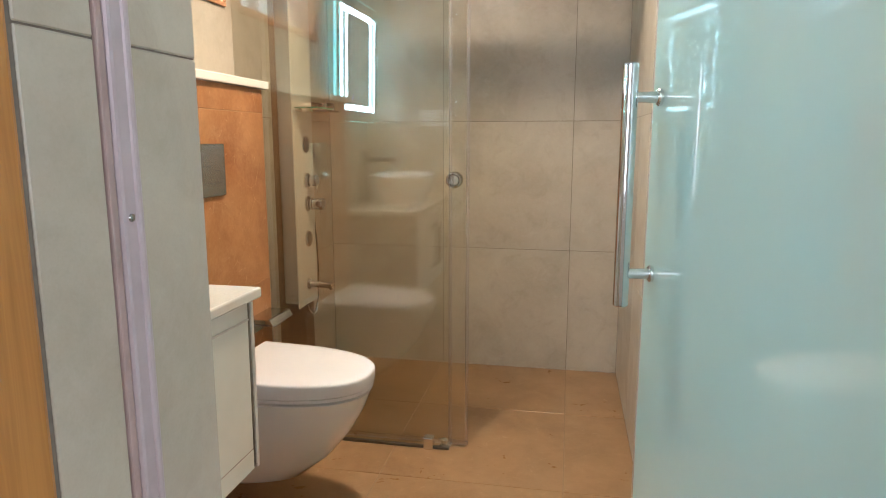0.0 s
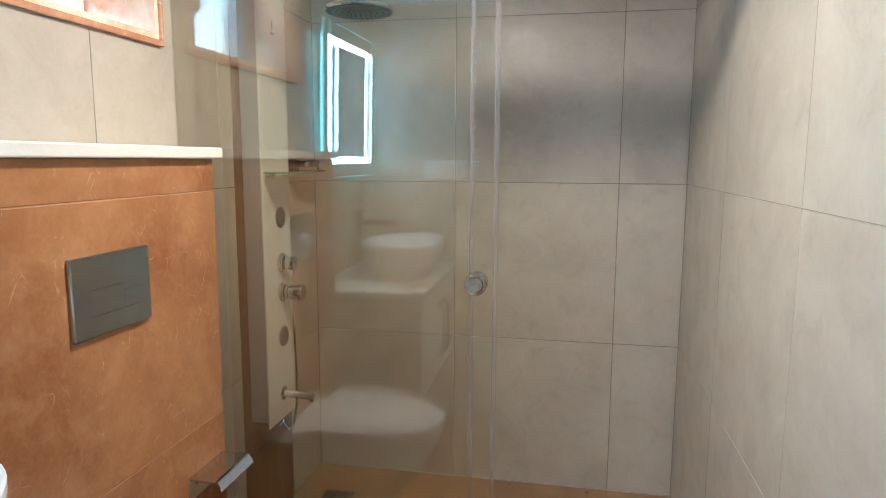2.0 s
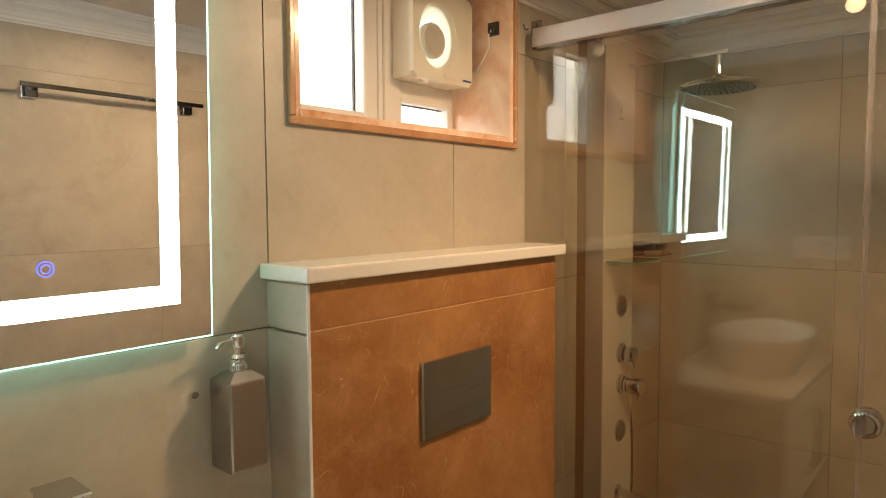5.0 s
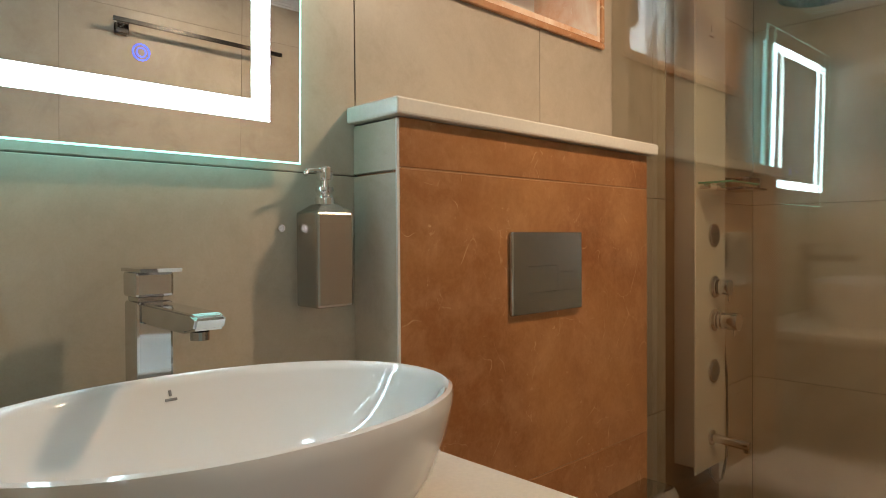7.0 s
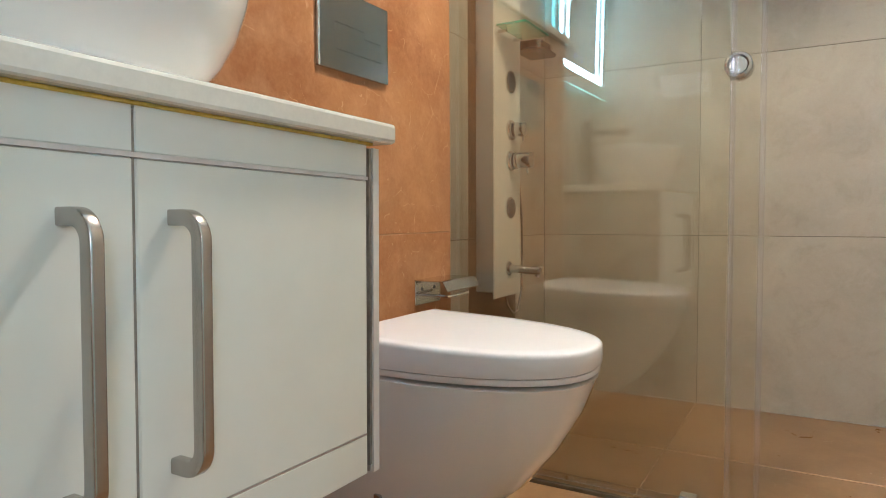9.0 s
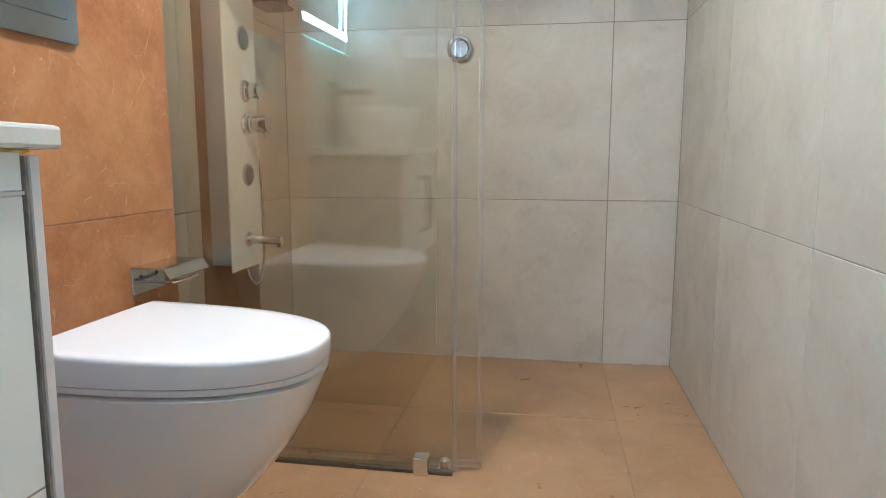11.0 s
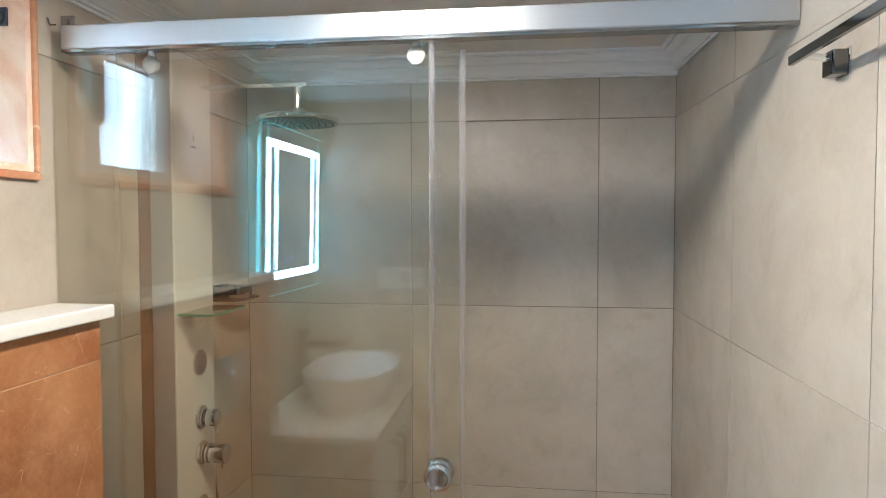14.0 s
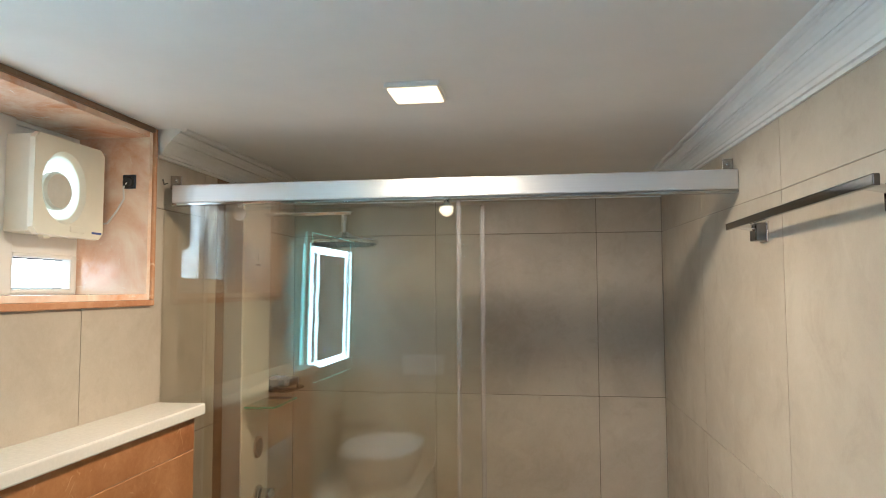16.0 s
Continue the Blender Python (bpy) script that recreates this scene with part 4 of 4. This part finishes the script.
def dee(length, half, z, n=40, r=0.02, flat=0.35):
    """Outline of a seat seen from above: square at the wall, round in front."""
    pts = []
    straight = length * flat
    for i in range(n + 1):
        a = math.pi * i / n - math.pi / 2
        c, s = math.cos(a), math.sin(a)
        pts.append(Vector((TX + straight + (length - straight) * abs(c) ** 0.80, TY + half * math.copysign(abs(s) ** 0.84, s), z)))
    pts += [Vector((TX + 0.004, TY + half, z)), Vector((TX + 0.004, TY - half, z))]
    return pts


toilet = thing("toilet", (TX, TY, 0.08), "white wall-hung toilet with its lid closed", "toilet")
bowl_rings = [(0.165, 0.092, 0.100), (0.222, 0.106, 0.105), (0.318, 0.128, 0.132), (0.394, 0.148, 0.196), (0.456, 0.165, 0.274), (0.494, 0.175, 0.342), (0.510, 0.178, 0.384), (0.516, 0.180, 0.4015), (0.511, 0.176, 0.4045)]
part("bowl", loft([dee(a, b_, z) for a, b_, z in bowl_rings]), CERAMIC, toilet, "white ceramic bowl", True)
seat_rings = [(0.512, 0.176, 0.4095), (0.519, 0.181, 0.4110), (0.520, 0.182, 0.4205), (0.519, 0.181, 0.4215)]
part("seat", loft([dee(a, b_, z) for a, b_, z in seat_rings]), SEATWHITE, toilet, "thin white seat", True)
lid_rings = [(0.519, 0.181, 0.4222), (0.521, 0.183, 0.4235), (0.523, 0.184, 0.430), (0.523, 0.184, 0.4665), (0.5222, 0.1834, 0.4705), (0.520, 0.1815, 0.4735), (0.515, 0.178, 0.4750), (0.490, 0.158, 0.4758), (0.40, 0.10, 0.4766)]


def lid_outline(a, b_, z):
    """The lid is a wedge: its top falls towards the front."""
    fall = 0.013 * min(max((z - 0.430) / 0.036, 0), 1)
    return [Vector((max(p.x, TX + 0.088 + (0.476 - z) * 0.1), p.y, p.z - fall * max((p.x - TX - 0.09) / 0.43, 0))) for p in dee(a, b_, z)]


part("lid", loft([lid_outline(a, b_, z) for a, b_, z in lid_rings]), SEATWHITE, toilet, "closed white lid", True)
part("hinge_cover", block(TX + 0.012, TX + 0.086, TY - 0.150, TY + 0.150, 0.409, 0.444, 0.006), SEATWHITE, toilet)
part("side_cap", block(TX + 0.150, TX + 0.165, TY - 0.1475, TY - 0.130, 0.164, 0.178, 0.002), DARKCHROME, toilet, "small square dark cap")

# ---- paper holder ----
holder = thing("paper_holder", (XBOX, 2.32, 0.47), "chrome toilet paper holder with a folded cover", "paper holder")
part("back_plate", block(XBOX, XBOX + 0.003, 2.246, 2.366, 0.470, 0.5305, 0.001, 1), VALVECHROME, holder)
for y in (2.276, 2.334):
    part("screw_hole", lathe([(0, 0.0045), (0.0012, 0.0045)], (XBOX + 0.003, y, 0.508), (1, 0, 0), 14), BLACK, holder)
cv = [(XBOX, 0.533), (XBOX + 0.074, 0.533), (XBOX + 0.080, 0.531), (XBOX + 0.092, 0.510)]
b = bmesh.new()
loft([[Vector((x, y, z)) for x, z in cv] + [Vector((x - 0.0015, y, z - 0.0025)) for x, z in cv[::-1]] for y in (2.246, 2.410)], b)
part("cover", b, VALVECHROME, holder, "folded chrome cover")
part("roll_bar", sweep([(XBOX + 0.003, 2.322, 0.488), (XBOX + 0.052, 2.322, 0.488), (XBOX + 0.056, 2.326, 0.488), (XBOX + 0.058, 2.408, 0.490)], 0.012, 0.006, square=True), VALVECHROME, holder, "", True)

# ---- towel rail ----
towel = thing("towel_rail", (XR, 1.98, 1.785), "flat chrome towel rail on the tiled wall", "towel rail")
part("bar", block(0.494, 0.503, 1.700, 2.326, 1.779, 1.794, 0.0015), GUNMETAL, towel, "dark polished flat bar")
for y in (1.745, 2.285):
    mt = part("mount", block(XR - 0.026, XR, y - 0.019, y + 0.019, 1.752, 1.790, 0.003), GUNMETAL, towel, "square polished mount")
    part("wall_plate", block(XR - 0.004, XR - 0.0002, y - 0.022, y + 0.022, 1.749, 1.793, 0.001, 1), CHROME, mt, "thin chrome wall plate")
    part("post", rod((0.502, y, 1.786), (XR - 0.025, y, 1.779), 0.006, 16), CHROME, mt, "", True)

# ---- switch plate ----
switch = thing("switch_plate", (-0.46, YD, 1.28), "white switch plate beside the door", "switch plate")
part("plate", block(-0.585, -0.375, YD, YD + 0.010, 1.232, 1.328, 0.004), SWITCHWHITE, switch)
for x in (-0.560, -0.518, -0.430):
    part("switch", block(x, x + 0.034, YD + 0.010, YD + 0.014, 1.250, 1.310, 0.002), SWITCHWHITE, switch)
part("socket", block(-0.480, -0.438, YD + 0.010, YD + 0.012, 1.255, 1.305, 0.002), STRIP, switch)
part("plug_hook", sweep([(-0.47, YD + 0.004, 1.20), (-0.47, YD + 0.022, 1.196), (-0.47, YD + 0.026, 1.215)], 0.005), CHROME, switch, "", True)

# ---- entrance: frame and frosted door ----
door_frame = thing("door_frame", (JX, 0.7, 0), "orange varnished wooden door frame at the entrance", "door frame", kind="structure")
for x0, x1 in ((JX - 0.075, JX + 0.002), (XR - 0.002, XR + 0.075)):
    part("post", block(x0, x1, 0.545, 0.636, 0, 2.07, 0.006), WOOD, door_frame, "orange varnished wood")
part("head", block(JX + 0.002, XR - 0.002, 0.545, 0.636, 2.0, 2.07, 0.006), WOOD, door_frame)
stop = part("stop_profile", block(JX - 0.004, JX + 0.006, 0.735, 0.763, 0.0, 2.04, 0.004), LILAC, door_frame, "pale lilac metal stop")
part("stop_lip", block(JX - 0.004, JX + 0.009, 0.753, 0.762, 0.0, 2.04, 0.003), LILAC, stop)
# shadow band beside the stop, built as a thin pinkish strip
part("stop_shade", block(JX - 0.004, JX + 0.0025, 0.7245, 0.7345, 0.0, 2.04, 0.002), PINKSHADE, stop, "pinkish strip coloured as the shadow band beside the stop")
part("stop_screw", lathe([(0, 0.004), (0.0015, 0.0035), (0.0018, 0.0005)], (JX + 0.006, 0.746, 1.085), (1, 0, 0), 14), DARKCHROME, stop, "small dark screw head", True)
part("stop_profile", block(JX, XR, 0.724, 0.762, 2.026, 2.04), LILAC, door_frame)

HX, HY, EX, EY = 0.541, 0.706, 0.436, 1.360    # hinge and free edge of the open door
_d = Vector((EX - HX, EY - HY, 0)).normalized()
_w = Vector((-_d.y, _d.x, 0))                  # towards the room
door = thing("door_1", (HX, HY, 0), "frosted green glass door, open, with a chrome bar handle", "door", kind="structure")
H, E_ = Vector((HX, HY, 0)), Vector((EX, EY, 0))
leaf = part("leaf", prism([H + Vector((0, 0, 0.01)), E_ + Vector((0, 0, 0.01)), E_ + Vector((0, 0, 2.0)), H + Vector((0, 0, 2.0))], _w * -0.010), FROSTED, door, "frosted green glass leaf")
part("edge_seal", prism([E_ + _d * 0.001 + _w * 0.001 + Vector((0, 0, 0.01)), E_ + _d * 0.006 + _w * 0.001 + Vector((0, 0, 0.01)), E_ + _d * 0.006 + _w * 0.001 + Vector((0, 0, 2.0)), E_ + _d * 0.001 + _w * 0.001 + Vector((0, 0, 2.0))], _w * -0.012), PLASTICSEAL, door, "clear edge seal")
_hp = E_ - _d * 0.052
for sgn, off in ((1, 0.052), (-1, 0.050)):
    base = _hp + (Vector() if sgn > 0 else _w * -0.010)
    bar = part("handle_bar", rod(base + _w * sgn * off + Vector((0, 0, 0.883)), base + _w * sgn * off + Vector((0, 0, 1.274)), 0.0125, 24, 0.002), VALVECHROME, door, "long chrome tube handle", True)
    for z in (0.938, 1.222):
        part("standoff", rod(base + Vector((0, 0, z)), base + _w * sgn * off + Vector((0, 0, z)), 0.009, 18), VALVECHROME, bar, "", True)
        part("collar", rod(base + _w * sgn * 0.0005 + Vector((0, 0, z)), base + _w * sgn * 0.009 + Vector((0, 0, z)), 0.014, 20, 0.002), CHROME, bar, "", True)
for z in (0.30, 1.70):
    part("hinge", block(HX - 0.03, HX + 0.03, HY - 0.015, HY + 0.045, z, z + 0.09, 0.003), CHROME, door, "chrome glass hinge")

tagged(part("sealant_line", block(XL + 0.002, XR - 0.002, YB - 0.005, YB - 0.0005, 0.0003, 0.005, 0.002), m_plain("pale_sealant", (0.60, 0.54, 0.46), 0.6, spot=0.2, scale=25)), "pale sealant line where the tiled wall meets the floor", "sealant", kind="structure")

# ---- tiles ----
TILE_MESH = {}


def slab_mesh(sx, sy, sz):
    key = (round(sx, 4), round(sy, 4), round(sz, 4))
    if key not in TILE_MESH:
        bm = block(-sx / 2, sx / 2, -sy / 2, sy / 2, -sz / 2, sz / 2, 0.0012, 1)
        me = bpy.data.meshes.new("tile")
        bm.to_mesh(me)
        bm.free()
        TILE_MESH[key] = me
    return TILE_MESH[key]


def tile(parent, lo, hi, material):
    me = slab_mesh(*(b - a for a, b in zip(lo, hi)))
    if not me.materials:
        me.materials.append(material)
    ob = new("tile", me)
    ob.location = [(a + b) / 2 for a, b in zip(lo, hi)]
    ob.parent = parent
    return ob


def cut(u0, u1, v0, v1, hole):
    """The rectangle less the hole, as rectangles."""
    a0, a1, b0, b1 = hole
    if a0 >= u1 or a1 <= u0 or b0 >= v1 or b1 <= v0:
        return [(u0, u1, v0, v1)]
    out = []
    if a0 > u0:
        out.append((u0, a0, v0, v1))
    if a1 < u1:
        out.append((a1, u1, v0, v1))
    m0, m1 = max(u0, a0), min(u1, a1)
    if b0 > v0:
        out.append((m0, m1, v0, b0))
    if b1 < v1:
        out.append((m0, m1, b1, v1))
    return out


def tiled(parent, us, vs, place, material, gap=0.0020, holes=()):
    for u0, u1 in zip(us, us[1:]):
        for v0, v1 in zip(vs, vs[1:]):
            rects = [(u0 + gap / 2, u1 - gap / 2, v0 + gap / 2, v1 - gap / 2)]
            for hole in holes:
                rects = [q for r in rects for q in cut(*r, hole)]
            rects = [r for r in rects if r[1] - r[0] > 0.0005 and r[3] - r[2] > 0.0005]
            if len(rects) == 1 and rects[0][1] - rects[0][0] > 0.004:
                tile(parent, *place(*rects[0]), material)
            elif rects:
                bm = bmesh.new()
                for r in rects:
                    lo, hi = place(*r)
                    block(lo[0], hi[0], lo[1], hi[1], lo[2], hi[2], bm=bm)
                part("tile", bm, material, parent)


tiled(wall_back, (XL, -0.317, 0.316, XR), JOINTS_Z, lambda a, b, c, d: ((a, YB, c), (b, YB + TH, d)), TILE)
tiled(wall_right, (0.64, 0.93, 1.56, 2.189, 2.82, YB), JOINTS_Z[:3], lambda a, b, c, d: ((XR, a, c), (XR + TH, b, d)), TILE)
SAG = ((0.64, 1.841), (0.93, 1.841), (1.56, 1.841), (2.189, 1.846), (2.82, 1.860), (YB, 1.872))   # upper joint, not quite level
for (u0, z0), (u1, z1) in zip(SAG, SAG[1:]):
    for lo, hi in (((1.243, 1.243), (z0 - 0.001, z1 - 0.001)), ((z0 + 0.001, z1 + 0.001), (ZC, ZC))):
        q = [(XR, u0 + 0.001, lo[0]), (XR, u1 - 0.001, lo[1]), (XR, u1 - 0.001, hi[1]), (XR, u0 + 0.001, hi[0])]
        part("tile", prism(q, (TH, 0, 0)), TILE, wall_right)
tiled(wall_left, (YD, 1.03, 1.629, 2.155, 2.680, 2.758), JOINTS_Z, lambda a, b, c, d: ((XL - TH, a, c), (XL, b, d)), TILE, holes=((WY0, WY1, WZ0, 3), (YBOX0 + 0.012, YBOX1 - 0.004, -1, ZBOX - 0.03)))
tiled(wall_left, (3.130, YB), JOINTS_Z, lambda a, b, c, d: ((XL - TH, a, c), (XL, b, d)), TILE)
tiled(wall_left, (2.758, 3.130), (0, 0.614, 1.242, 1.872, ZC), lambda a, b, c, d: ((XL - TH, a, c), (XL, b, d)), BROWNBAND)
tiled(wall_front, (XL, -0.317, JX), JOINTS_Z, lambda a, b, c, d: ((a, YD - TH, c), (b, YD, d)), TILE)
tiled(wall_front, (JX, XR), (2.04, ZC), lambda a, b, c, d: ((a, YD - TH, c), (b, YD, d)), TILE)
tiled(wall_front, (0.640, 0.724, YD), (0, 0.614, 1.242, 1.872, 2.04), lambda a, b, c, d: ((JX - TH, a, c), (JX, b, d)), TILE)
tiled(floor, (XL, -0.317, 0.316, XR), (0.45, 0.98, 1.61, 2.24, 2.87, YB), lambda a, b, c, d: ((a, c, -TH), (b, d, 0)), FLOOR, 0.003, holes=((-5, JX, -1, 0.88),))
